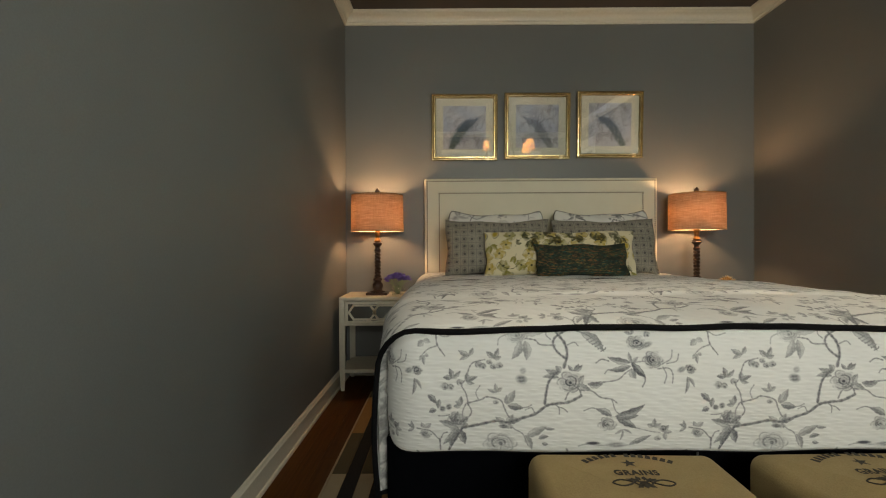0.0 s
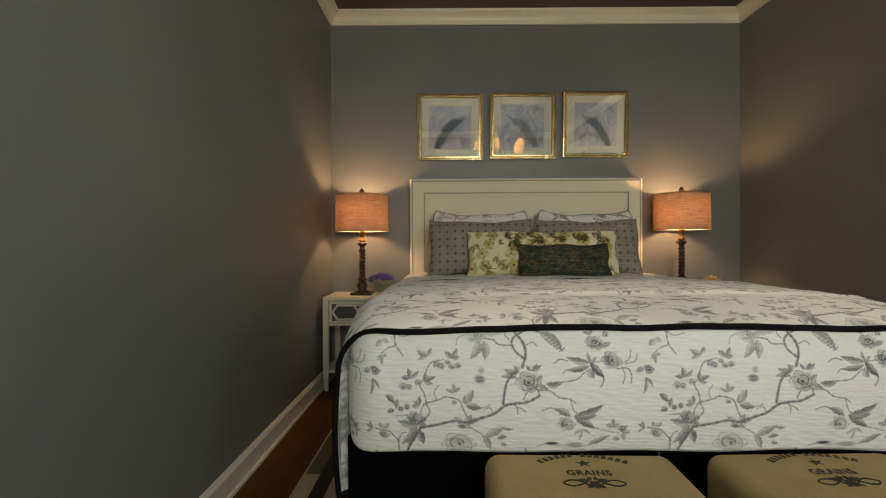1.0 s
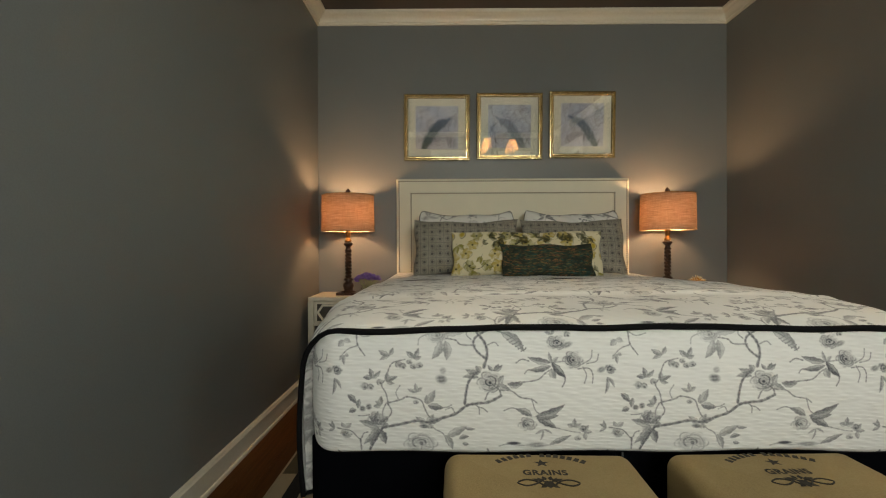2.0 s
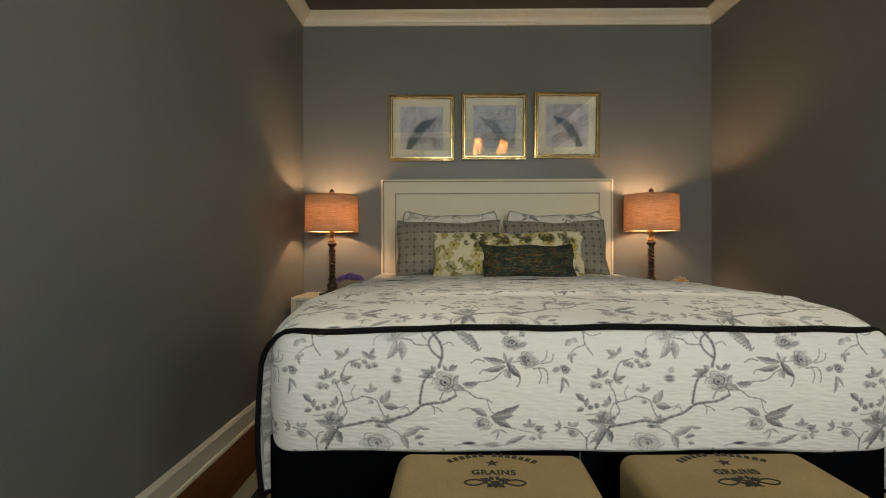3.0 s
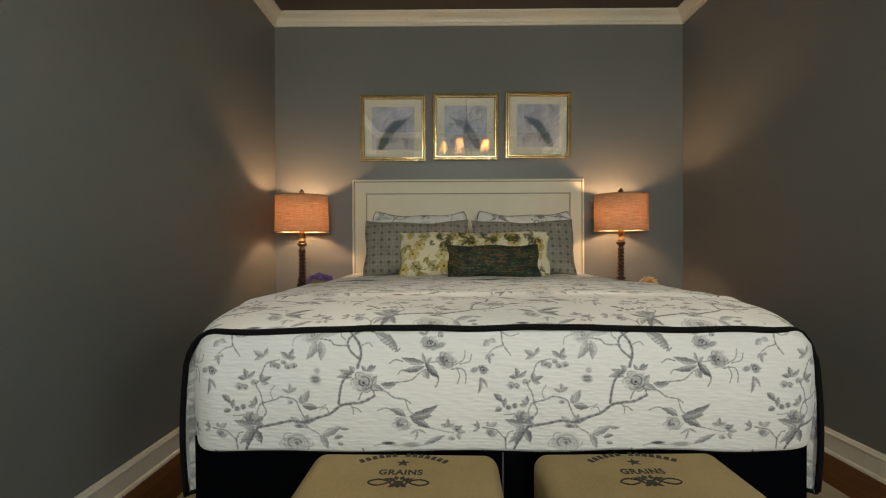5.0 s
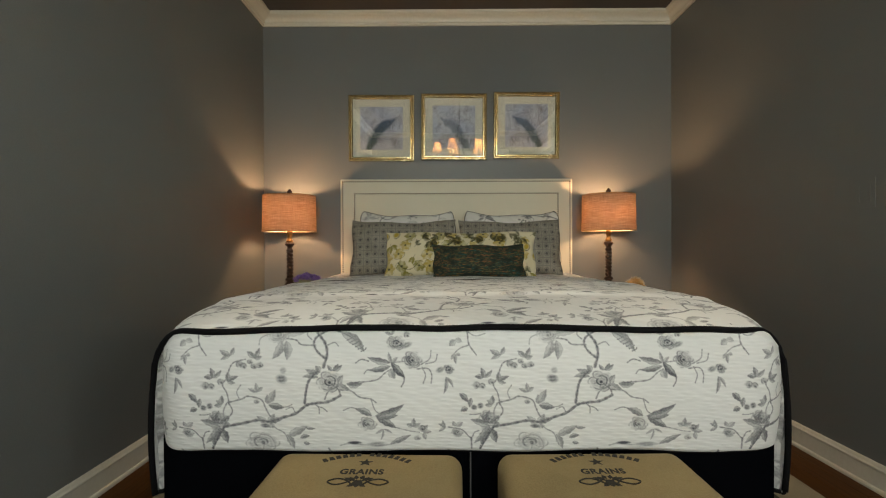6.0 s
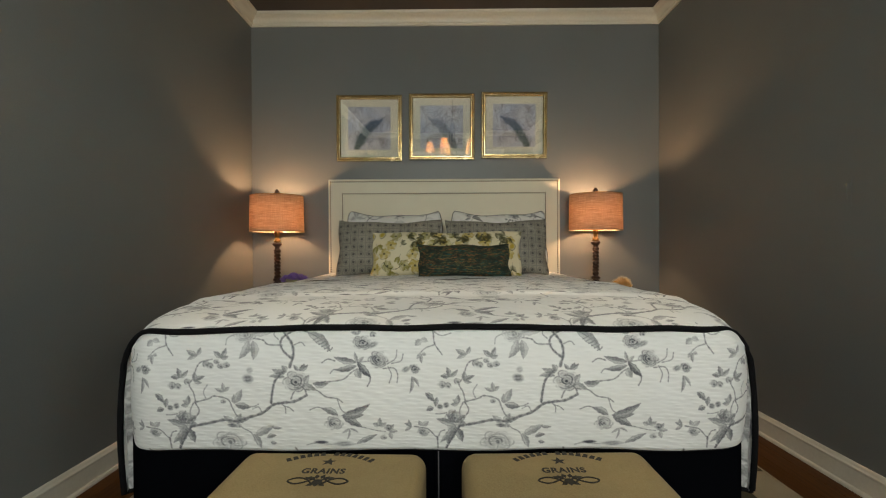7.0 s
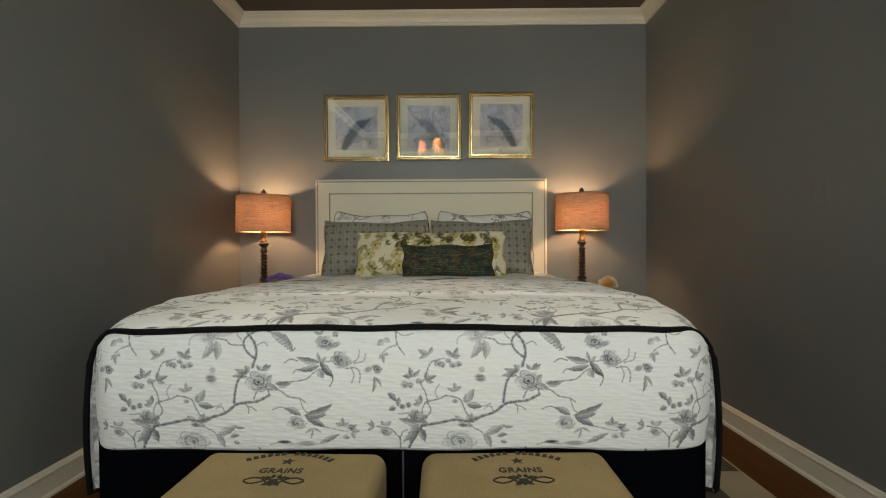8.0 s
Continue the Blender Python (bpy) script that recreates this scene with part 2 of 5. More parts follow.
M_FLOOR = floor_material()
M_QUILT = print_material("printed_quilt_cotton", (0.82, 0.825, 0.795))
M_SHAM = print_material("printed_sham_cotton", (0.80, 0.79, 0.74), quilt=False)
M_CREAM_PRINT = print_material("cream_botanical_cotton", (0.74, 0.67, 0.46), quilt=False)
M_ART = print_material("art_paper", (0.95, 0.95, 0.95), quilt=False)
M_MEDAL = medallion_material()
M_TWEED = tweed_material()
M_SHADE = shade_material("linen_lampshade", (0.36, 0.24, 0.15), (0.57, 0.41, 0.285), (0.73, 0.57, 0.42))
M_PARCHMENT = shade_material("amber_parchment", (0.50, 0.24, 0.07), (0.60, 0.31, 0.10), (0.68, 0.38, 0.14))
M_BULB = glow_material("warm_bulb", (1.0, 0.60, 0.31), LAMP_GLOW)
M_BULB_SMALL = glow_material("warm_candle_bulb", (1.0, 0.87, 0.66), CHANDELIER_GLOW)
M_PANE = pane_material("picture_glass", 5.2)
M_WINPANE = pane_material("window_glass")
M_VASE = pane_material("vase_glass", 1.0, (0.97, 0.985, 0.96), 0.07)
M_MIRROR = mirror_material()


# ---- mesh helpers ----
def thing(name, x, y, z, label, category, group="", kind="", rz=0.0):
    ob = new(name)
    ob.matrix_basis = pose(x, y, z, 0, 0, rz)
    return tagged(ob, label, category, group, kind)


def part(name, bm, material, parent=None, label="", smooth=False):
    me = bpy.data.meshes.new(name)
    bm.to_mesh(me)
    bm.free()
    me.materials.append(material)
    if smooth:
        for p in me.polygons:
            p.use_smooth = True
    ob = new(name, me)
    ob.parent = parent
    return tagged(ob, label)


def again(ob, m, parent=None):
    """Another object on the same mesh."""
    o = new(ob.name.split(".")[0], ob.data)
    o.parent = parent
    o.matrix_basis = m
    return o


def box(bm, x0, x1, y0, y1, z0, z1, bevel=0.0, segs=2):
    v = bmesh.ops.create_cube(bm, size=1.0, matrix=Matrix.Translation(((x0 + x1) / 2, (y0 + y1) / 2, (z0 + z1) / 2)) @ Matrix.Diagonal((x1 - x0, y1 - y0, z1 - z0, 1)))["verts"]
    if bevel:
        edges = list({e for a in v for e in a.link_edges})
        bmesh.ops.bevel(bm, geom=edges, offset=bevel, segments=segs, profile=0.5, affect="EDGES")
    return bm


def boxed(*dims, bevel=0.0, segs=2):
    return box(bmesh.new(), *dims, bevel=bevel, segs=segs)


def lathe(profile, segs=32, twist=None):
    """A turned shape about z from (radius, height) pairs; twist(angle, height) scales the radius."""
    bm, rings = bmesh.new(), []
    for r, z in profile:
        ring = []
        for k in range(segs):
            a = 2 * math.pi * k / segs
            q = r * (twist(a, z) if twist else 1.0)
            ring.append(bm.verts.new((q * math.cos(a), q * math.sin(a), z)))
        rings.append(ring)
    for a, b in zip(rings, rings[1:]):
        for k in range(segs):
            bm.faces.new((a[k], a[(k + 1) % segs], b[(k + 1) % segs], b[k]))
    for ring, flip in ((rings[0], True), (rings[-1], False)):
        if (profile[0] if flip else profile[-1])[0] > 1e-4:
            bm.faces.new(ring[::-1] if flip else ring)
    return bm


def tube(bm, pts, radius, segs=8, flat=1.0):
    """A round cord along the points; flat squeezes it vertically."""
    pts, rings = [Vector(p) for p in pts], []
    for k, p in enumerate(pts):
        d = (pts[min(k + 1, len(pts) - 1)] - pts[max(k - 1, 0)]).normalized()
        up = Vector((0, 0, 1)) if abs(d.z) < 0.95 else Vector((0, 1, 0))
        side = d.cross(up).normalized()
        up = side.cross(d).normalized()
        rad = radius(k / max(1, len(pts) - 1)) if callable(radius) else radius
        rings.append([bm.verts.new(p + rad * (math.cos(2 * math.pi * j / segs) * side + flat * math.sin(2 * math.pi * j / segs) * up)) for j in range(segs)])
    for a, b in zip(rings, rings[1:]):
        for j in range(segs):
            bm.faces.new((a[j], a[(j + 1) % segs], b[(j + 1) % segs], b[j]))
    bm.faces.new(rings[0][::-1])
    bm.faces.new(rings[-1])
    return bm


def smooth_line(pts, n=8):
    """Catmull-Rom through the points."""
    p = [np.array(q, float) for q in pts]
    p = [2 * p[0] - p[1], *p, 2 * p[-1] - p[-2]]
    out = []
    for a, b, c, d in zip(p, p[1:], p[2:], p[3:]):
        for k in range(n):
            t = k / n
            out.append(0.5 * (2 * b + (c - a) * t + (2 * a - 5 * b + 4 * c - d) * t * t + (3 * b - a - 3 * c + d) * t ** 3))
    return out + [p[-2]]


def grid_mesh(name, P, material, parent, label="", dye=None, closed=False):
    """A smooth sheet through an array of points (rows, columns, 3), with optional dye colours (rows, columns, 3)."""
    r, c = P.shape[:2]
    idx = np.arange(r * c).reshape(r, c)
    faces = np.stack([idx[:-1, :-1], idx[:-1, 1:], idx[1:, 1:], idx[1:, :-1]], -1).reshape(-1, 4)
    me = bpy.data.meshes.new(name)
    me.from_pydata(P.reshape(-1, 3).tolist(), [], faces.tolist())
    me.polygons.foreach_set("use_smooth", [True] * len(faces))
    if dye is not None:
        at = me.color_attributes.new("dye", "FLOAT_COLOR", "POINT")
        at.data.foreach_set("color", np.concatenate([dye.reshape(-1, 3), np.ones((r * c, 1))], 1).astype(np.float32).ravel())
    me.materials.append(material)
    ob = new(name, me)
    ob.parent = parent
    return tagged(ob, label)


# ---- drawing of printed cloth ----
class Cloth:
    """A repeating sheet of cloth, 1 mm a cell, onto which ink is laid."""

    def __init__(self, w, h, wrap=True):
        self.w, self.h, self.ink, self.wrap = w, h, np.zeros((h, w)), wrap

    def lay(self, x0, x1, y0, y1, shape):
        xs, ys = np.arange(int(x0) - 1, int(x1) + 2), np.arange(int(y0) - 1, int(y1) + 2)
        if not self.wrap:
            xs, ys = xs[(xs >= 0) & (xs < self.w)], ys[(ys >= 0) & (ys < self.h)]
            if not len(xs) or not len(ys):
                return
        v = shape(*np.meshgrid(xs, ys))
        at = np.ix_(ys % self.h, xs % self.w)
        self.ink[at] = np.maximum(self.ink[at], v)

    def blob(self, x, y, rx, ry, ang, ink, soft=0.35, vein=0.0):
        ca, sa, m = math.cos(ang), math.sin(ang), max(rx, ry) * 1.1

        def shape(X, Y):
            u, v = ((X - x) * ca + (Y - y) * sa) / rx, (-(X - x) * sa + (Y - y) * ca) / ry
            d = np.sqrt(u * u + v * v)
            edge = np.clip((1 - d) / soft, 0, 1)
            return ink * edge * (1 - vein * (0.5 + 0.5 * np.cos(7 * v + 3 * u)))
        self.lay(x - m, x + m, y - m, y + m, shape)

    def line(self, pts, w0, w1, ink):
        pts = smooth_line([(*p, 0) for p in pts], 34)
        for k, p in enumerate(pts):
            t = k / (len(pts) - 1)
            w = w0 + (w1 - w0) * t + 0.2 * w0 * math.sin(k * 0.31)
            self.blob(p[0], p[1], max(w, 1.6), max(w, 1.6), 0, ink * (0.85 + 0.15 * math.sin(k * 0.4)), 0.6)

    def ring(self, x, y, rx, ry, width, ink, gap):
        """A broken oval outline."""
        def shape(X, Y):
            a = np.arctan2((Y - y) / ry, (X - x) / rx)
            d = (np.hypot((X - x) / rx, (Y - y) / ry) - 1 - 0.07 * np.sin(3 * a + gap * 2)) * min(rx, ry)
            return ink * np.exp(-(d / width) ** 2) * np.clip(0.62 + 0.55 * np.sin(a + gap) + 0.25 * np.sin(4 * a + gap), 0.12, 1)
        m = max(rx, ry) * 1.15 + 2 * width
        self.lay(x - m, x + m, y - m, y + m, shape)

    def shaded_leaf(self, x, y, length, width, ang, ink, turn):
        """A bent leaf: a pale wash, one darker half, rib, side veins and a drawn edge."""
        ca, sa = math.cos(ang), math.sin(ang)
        bend = 0.10 * math.sin(turn) * length
        side = 1.0 if math.cos(turn * 1.7) > 0 else -1.0

        def shape(X, Y):
            u, v = ((X - x) * ca + (Y - y) * sa) / length, (-(X - x) * sa + (Y - y) * ca)
            uc = np.clip(u, 0, 1)
            v = v - bend * 4 * uc * (1 - uc)
            half = width * np.sin(np.pi * uc ** 0.85) * (1 + 0.10 * np.sin(uc * 21 + turn))
            body = ((u > 0) & (u < 1)) * np.clip((half - np.abs(v)) / 1.4 + 0.5, 0, 1)
            rib, rim = np.exp(-(v / 1.2) ** 2), np.exp(-((np.abs(v) - half) / 1.3) ** 2)
            vein = 0.5 + 0.5 * np.sin((uc * length - 0.8 * np.abs(v)) * 1.25)
            tone = 0.34 + 0.22 * np.clip(side * v / (width * 0.5), -1, 1) + 0.16 * vein + 0.22 * uc
            return ink * body * np.clip(np.maximum(tone, 0.9 * np.maximum(rib * 0.9, rim)), 0, 1)
        m = width + abs(bend) + 3
        self.lay(min(x, x + ca * length) - m, max(x, x + ca * length) + m, min(y, y + sa * length) - m, max(y, y + sa * length) + m, shape)

    def at(self, u, v):
        """Ink at places given in metres."""
        x, y = np.asarray(u) * 1000.0, np.asarray(v) * 1000.0
        x0, y0 = np.floor(x).astype(int), np.floor(y).astype(int)
        fx, fy, I = x - x0, y - y0, self.ink
        g = lambda a, b: I[b % self.h, a % self.w] if self.wrap else I[np.clip(b, 0, self.h - 1), np.clip(a, 0, self.w - 1)]
        return (g(x0, y0) * (1 - fx) + g(x0 + 1, y0) * fx) * (1 - fy) + (g(x0, y0 + 1) * (1 - fx) + g(x0 + 1, y0 + 1) * fx) * fy


CLOTH_UNIT = 1.4465   # millimetres of cloth to a drawing unit


class Drawing:
    """Pen strokes, leaves and flowers in drawing units, laid on a cloth with an offset."""

    def __init__(self, cloth, ox, oy, dim, rng):
        self.c, self.ox, self.oy, self.dim, self.rng = cloth, ox, oy, dim, rng

    def to(self, x, y):
        return self.ox + (x - 300) * CLOTH_UNIT, self.oy + (y - 570) * CLOTH_UNIT

    def branch(self, w0, w1, ink, *pts):
        """A bough: a grey body with a darker, broken under-side."""
        q = [self.to(*p) for p in pts]
        self.c.line(q, w0 * 1.22, w1 * 1.22, ink * 0.80 * self.dim)
        if w0 > 2.4:
            self.c.line([(x + 0.35 * w0, y + 0.45 * w0) for x, y in q], w0 * 0.45, w1 * 0.45, ink * self.dim)
            for x, y in [p[:2] for p in smooth_line([(*p, 0) for p in q], 5)]:
                self.c.blob(x + self.rng.uniform(-2, 2), y + self.rng.uniform(-2, 2), self.rng.uniform(2, 4), 1.6, self.rng.random() * 3, ink * self.rng.uniform(0.6, 1.0) * self.dim, 0.6)

    def leaf(self, x0, y0, x1, y1, half, ink):
        """A shaded leaf from its foot to its tip."""
        a, b = self.to(x0, y0), self.to(x1, y1)
        L, ang = math.hypot(b[0] - a[0], b[1] - a[1]), math.atan2(b[1] - a[1], b[0] - a[0])
        self.c.shaded_leaf(a[0], a[1], L, half * CLOTH_UNIT, ang, ink * self.dim, self.rng.uniform(0, 6))

    def fan(self, x, y, half, ink, *tips):
        for tx, ty in tips:
            self.leaf(x, y, tx, ty, half * self.rng.uniform(0.85, 1.15), ink * self.rng.uniform(0.8, 1.1))

    def berry(self, x, y, r, ink):
        q, r = self.to(x, y), r * CLOTH_UNIT
        self.c.blob(q[0], q[1], r, r * 0.86, 0.4, ink * 0.42 * self.dim, 0.4)
        self.c.blob(q[0] + 0.25 * r, q[1] + 0.3 * r, r * 0.7, r * 0.5, 0.6, ink * 0.85 * self.dim, 0.6)
        self.c.ring(q[0], q[1], r * 0.95, r * 0.82, 1.5, ink * 0.75 * self.dim, self.rng.uniform(0, 6))

    def flower(self, x, y, r, ink, flat=0.9):
        """A rose seen from in front: washed petals, broken rings and a dark eye."""
        q, r, rng = self.to(x, y), r * CLOTH_UNIT, self.rng
        for k in range(6):
            a = 6.283 * k / 6 + rng.uniform(-0.3, 0.3)
            px, py = q[0] + 0.80 * r * math.cos(a), q[1] + 0.80 * r * flat * math.sin(a)
            self.c.blob(px, py, 0.52 * r, 0.40 * r, a + 1.57, ink * rng.uniform(0.22, 0.40) * self.dim, 0.55, 0.4)
            self.c.ring(px, py, 0.50 * r, 0.38 * r, 1.5, ink * 0.5 * self.dim, a)
        for f, w, k in ((0.92, 1.7, 0.62), (0.66, 2.1, 0.85), (0.40, 2.0, 1.0)):
            self.c.ring(q[0], q[1], f * r, f * r * flat, w, ink * k * self.dim, rng.uniform(0, 6))
        self.c.blob(q[0], q[1], 0.66 * r, 0.6 * r * flat, 0, ink * 0.34 * self.dim, 0.5)
        self.c.blob(q[0] + 0.05 * r, q[1] + 0.06 * r, 0.24 * r, 0.20 * r, 0.5, ink * self.dim, 0.5)

    def smudge(self, x, y, rx, ry, turn, ink):
        q = self.to(x, y)
        self.c.blob(q[0], q[1], rx * CLOTH_UNIT, ry * CLOTH_UNIT, radians(turn), ink * self.dim, 0.6, 0.35)


def toile_motif(d):
    """One group of boughs, roses, leaf sprays and berries."""
    # boughs and twigs
    d.branch(3.8, 3.4, 0.78, (392, 757), (420, 752), (450, 746), (472, 748), (492, 742), (520, 733), (540, 718), (556, 714), (580, 711), (601, 700))
    d.branch(3.4, 2.8, 0.8, (537, 714), (540, 692), (545, 674), (560, 656))
    d.branch(2.3, 2.0, 0.75, (601, 700), (598, 690), (588, 682))
    d.branch(2.0, 1.8, 0.7, (573, 707), (580, 693), (598, 683))
    d.branch(3.9, 3.0, 0.8, (571, 650), (577, 626), (572, 606), (560, 591), (552, 574))
    d.branch(3.0, 2.2, 0.72, (573, 634), (558, 621), (553, 606), (562, 594), (582, 585), (600, 588))
    d.branch(2.2, 1.7, 0.65, (556, 612), (531, 611), (521, 603), (504, 600))
    d.branch(1.9, 1.6, 0.7, (637, 677), (665, 673), (680, 661), (691, 654))
    d.branch(2.0, 1.7, 0.7, (600, 690), (620, 692), (635, 703), (655, 707), (665, 714))
    d.branch(1.7, 1.4, 0.7, (553, 714), (562, 722), (563, 733))
    d.branch(1.6, 1.4, 0.7, (560, 720), (570, 723), (577, 729))
    d.branch(2.2, 1.9, 0.66, (400, 713), (424, 707), (436, 702), (459, 708), (466, 722), (472, 735), (479, 743))
    d.branch(1.9, 1.6, 0.7, (402, 712), (398, 695), (391, 681), (399, 668), (404, 651), (412, 641), (432, 636))
    d.branch(2.0, 1.7, 0.72, (401, 713), (408, 728), (400, 742), (392, 757))
    d.branch(1.7, 1.5, 0.66, (398, 714), (392, 730), (395, 752))
    d.branch(2.2, 1.8, 0.72, (337, 570), (345, 590), (348, 610), (361, 629))
    d.branch(1.7, 1.4, 0.6, (347, 612), (331, 618), (318, 631))
    d.branch(1.7, 1.4, 0.55, (346, 589), (360, 596), (377, 592))
    d.branch(1.7, 1.6, 0.7, (311, 758), (335, 763), (351, 778), (358, 768), (366, 765))
    d.branch(2.2, 2.0, 0.8, (352, 778), (353, 799))
    d.branch(3.0, 2.2, 0.9, (392, 757), (379, 778), (368, 799))
    d.branch(1.5, 1.3, 0.55, (700, 759), (724, 765), (741, 767))
    d.branch(1.5, 1.3, 0.6, (692, 643), (712, 641), (731, 641))
    d.branch(1.6, 1.4, 0.65, (655, 706), (662, 727), (673, 736))
    d.branch(1.7, 1.5, 0.6, (474, 752), (486, 762), (499, 770), (509, 792))
    # roses and blossoms
    d.flower(581, 676, 17, 0.95)
    d.flower(700, 608, 13, 0.95, 0.75)
    d.flower(728, 638, 13.5, 1.0)
    d.flower(648, 752, 12.5, 0.75, 0.8)
    d.flower(459, 786, 23, 0.62, 0.6)
    d.flower(488, 594, 15, 0.52, 0.7)
    d.flower(383, 742, 13, 0.72)
    d.flower(327, 768, 7.5, 0.8)
    # leaves about the great rose
    d.fan(565, 659, 4.5, 0.72, (538, 654), (545, 663), (556, 648))
    d.leaf(562, 668, 533, 668, 4.5, 0.62)
    d.fan(588, 656, 3.5, 0.75, (604, 646), (597, 644), (578, 646))
    d.fan(597, 680, 5, 0.62, (618, 690), (606, 664))
    d.leaf(612, 679, 640, 679, 5.5, 0.72)
    d.leaf(616, 681, 636, 675, 3.5, 0.85)
    # the large spray and its hanging bud
    d.leaf(690, 643, 648, 633, 5.5, 0.8)
    d.branch(1.7, 1.5, 0.75, (651, 640), (638, 637), (628, 643))
    d.leaf(690, 649, 650, 656, 5, 0.82)
    d.branch(1.5, 1.3, 0.7, (656, 655), (648, 656), (643, 662))
    d.leaf(690, 654, 698, 671, 6.5, 0.6)
    d.leaf(691, 643, 716, 670, 6, 1.1)
    d.branch(1.7, 1.5, 0.8, (713, 664), (714, 675), (709, 685))
    d.fan(692, 644, 3.5, 0.6, (686, 624), (703, 633))
    d.smudge(718, 612, 12, 6, -20, 0.5)
    d.berry(719, 594, 5, 0.75)
    d.fan(692, 594, 2.5, 0.6, (679, 590), (697, 584))
    d.branch(1.6, 1.3, 0.62, (744, 646), (759, 636), (762, 621))
    d.branch(1.6, 1.3, 0.62, (752, 645), (769, 640), (773, 628))
    d.branch(1.6, 1.4, 0.66, (746, 651), (752, 665), (748, 679))
    d.branch(1.7, 1.4, 0.7, (737, 654), (756, 653), (763, 664), (762, 679))
    d.smudge(778, 655, 9, 6, -20, 0.55)
    d.flower(793, 654, 7, 1.0)
    d.leaf(788, 668, 784, 698, 3, 0.72)
    d.leaf(788, 668, 801, 687, 2.6, 0.62)
    # striped frond and bud
    d.leaf(602, 590, 643, 624, 8.5, 0.62)
    for k in range(6):
        d.branch(1.3, 1.2, 0.8, (612 + 5 * k, 603 + 4 * k), (619 + 5 * k, 600 + 4 * k), (623 + 4.6 * k, 597 + 4 * k))
    d.branch(1.7, 1.3, 0.75, (598, 588), (610, 592), (624, 600))
    d.smudge(496, 671, 12, 9, 15, 0.62)
    d.smudge(499, 656, 7, 7, 0, 0.34)
    # drooping leaves of the pale rose
    d.leaf(496, 603, 479, 636, 7, 0.52)
    d.leaf(503, 604, 505, 638, 7.5, 0.52)
    d.leaf(500, 594, 541, 589, 7, 0.42)
    d.branch(1.5, 1.3, 0.4, (455, 611), (458, 599), (474, 592), (488, 590))
    # sprigs and berries
    d.fan(405, 629, 4, 0.62, (385, 620), (387, 637), (411, 615))
    d.fan(447, 634, 4.2, 0.68, (434, 622), (456, 616), (461, 631))
    d.berry(421, 645, 6, 0.75)
    d.berry(428, 648, 5.5, 0.8)
    d.berry(440, 640, 4.5, 0.7)
    d.berry(447, 648, 5, 0.75)
    d.berry(457, 646, 5.5, 0.75)
    d.fan(373, 669, 4, 0.72, (369, 651), (389, 655), (358, 667))
    d.berry(360, 682, 6.5, 0.72)
    d.berry(371, 684, 5.5, 0.72)
    d.berry(388, 676, 5.5, 0.66)
    d.fan(398, 673, 3.8, 0.72, (400, 658), (419, 666), (414, 678))
    d.leaf(331, 697, 346, 713, 5, 0.85)
    d.leaf(352, 705, 349, 722, 4, 0.75)
    d.leaf(346, 724, 333, 729, 4.5, 0.85)
    d.smudge(357, 722, 6.5, 6, 30, 0.75)
    d.smudge(368, 719, 6, 6.5, 0, 0.72)
    d.fan(454, 694, 3.6, 0.58, (436, 688), (450, 678), (463, 686))
    d.berry(451, 711, 4, 0.7)
    d.fan(470, 716, 6, 0.6, (485, 690), (470, 699))
    d.leaf(472, 718, 500, 723, 6, 0.85)
    d.branch(1.5, 1.3, 0.6, (497, 722), (506, 721), (514, 717))
    d.fan(470, 751, 6, 0.62, (450, 738), (482, 734), (497, 744))
    d.smudge(466, 756, 11, 4.5, 5, 0.8)
    d.fan(390, 716, 3.6, 0.7, (379, 709), (376, 718), (390, 700))
    d.branch(1.5, 1.3, 0.55, (420, 706), (416, 694), (423, 682))
    d.branch(1.6, 1.3, 0.6, (520, 732), (514, 722), (503, 726))
    d.branch(1.6, 1.3, 0.6, (577, 612), (590, 607), (597, 613))
    d.branch(1.6, 1.3, 0.6, (549, 602), (541, 594), (543, 584))
    # the heavy spray low down
    d.leaf(385, 757, 350, 744, 6, 0.75)
    d.fan(384, 752, 5.5, 0.72, (367, 735), (384, 727), (402, 737), (405, 757))
    d.leaf(385, 758, 370, 792, 8, 0.85)
    d.leaf(385, 760, 397, 788, 7, 0.85)
    d.leaf(380, 762, 357, 789, 5, 0.62)
    d.smudge(380, 763, 12, 9, 20, 0.45)
    d.branch(1.5, 1.3, 0.6, (349, 735), (360, 735), (369, 733))
    d.fan(306, 759, 3, 0.7, (293, 752), (301, 745), (294, 766))
    d.fan(325, 757, 4, 0.6, (319, 747), (337, 749))
    d.fan(323, 602, 5, 0.45, (313, 613), (336, 606))
    d.fan(325, 628, 3, 0.58, (316, 637), (333, 630), (325, 645))
    d.leaf(505, 775, 541, 756, 7, 0.58)
    d.leaf(503, 772, 516, 799, 6, 0.55)
    d.leaf(527, 779, 545, 774, 4, 0.8)
    d.leaf(533, 787, 545, 789, 3, 0.75)
    d.leaf(536, 758, 556, 760, 2.6, 0.7)
    d.berry(477, 757, 4.5, 0.6)
    # fan of leaves over the small rose
    d.leaf(656, 738, 627, 724, 6, 0.78)
    d.branch(1.6, 1.3, 0.7, (630, 724), (619, 722), (606, 727))
    d.leaf(662, 738, 714, 716, 6.5, 0.9)
    d.leaf(664, 740, 703, 736, 5.5, 0.75)
    d.leaf(664, 741, 700, 760, 6.5, 0.88)
    d.fan(676, 762, 2, 0.55, (662, 771), (692, 770), (671, 783))
    d.smudge(624, 788, 15, 3.6, 0, 1.2)
    d.branch(1.5, 1.3, 0.5, (598, 793), (612, 790), (640, 792), (690, 791))
    d.smudge(665, 791, 22, 6, 0, 0.45)
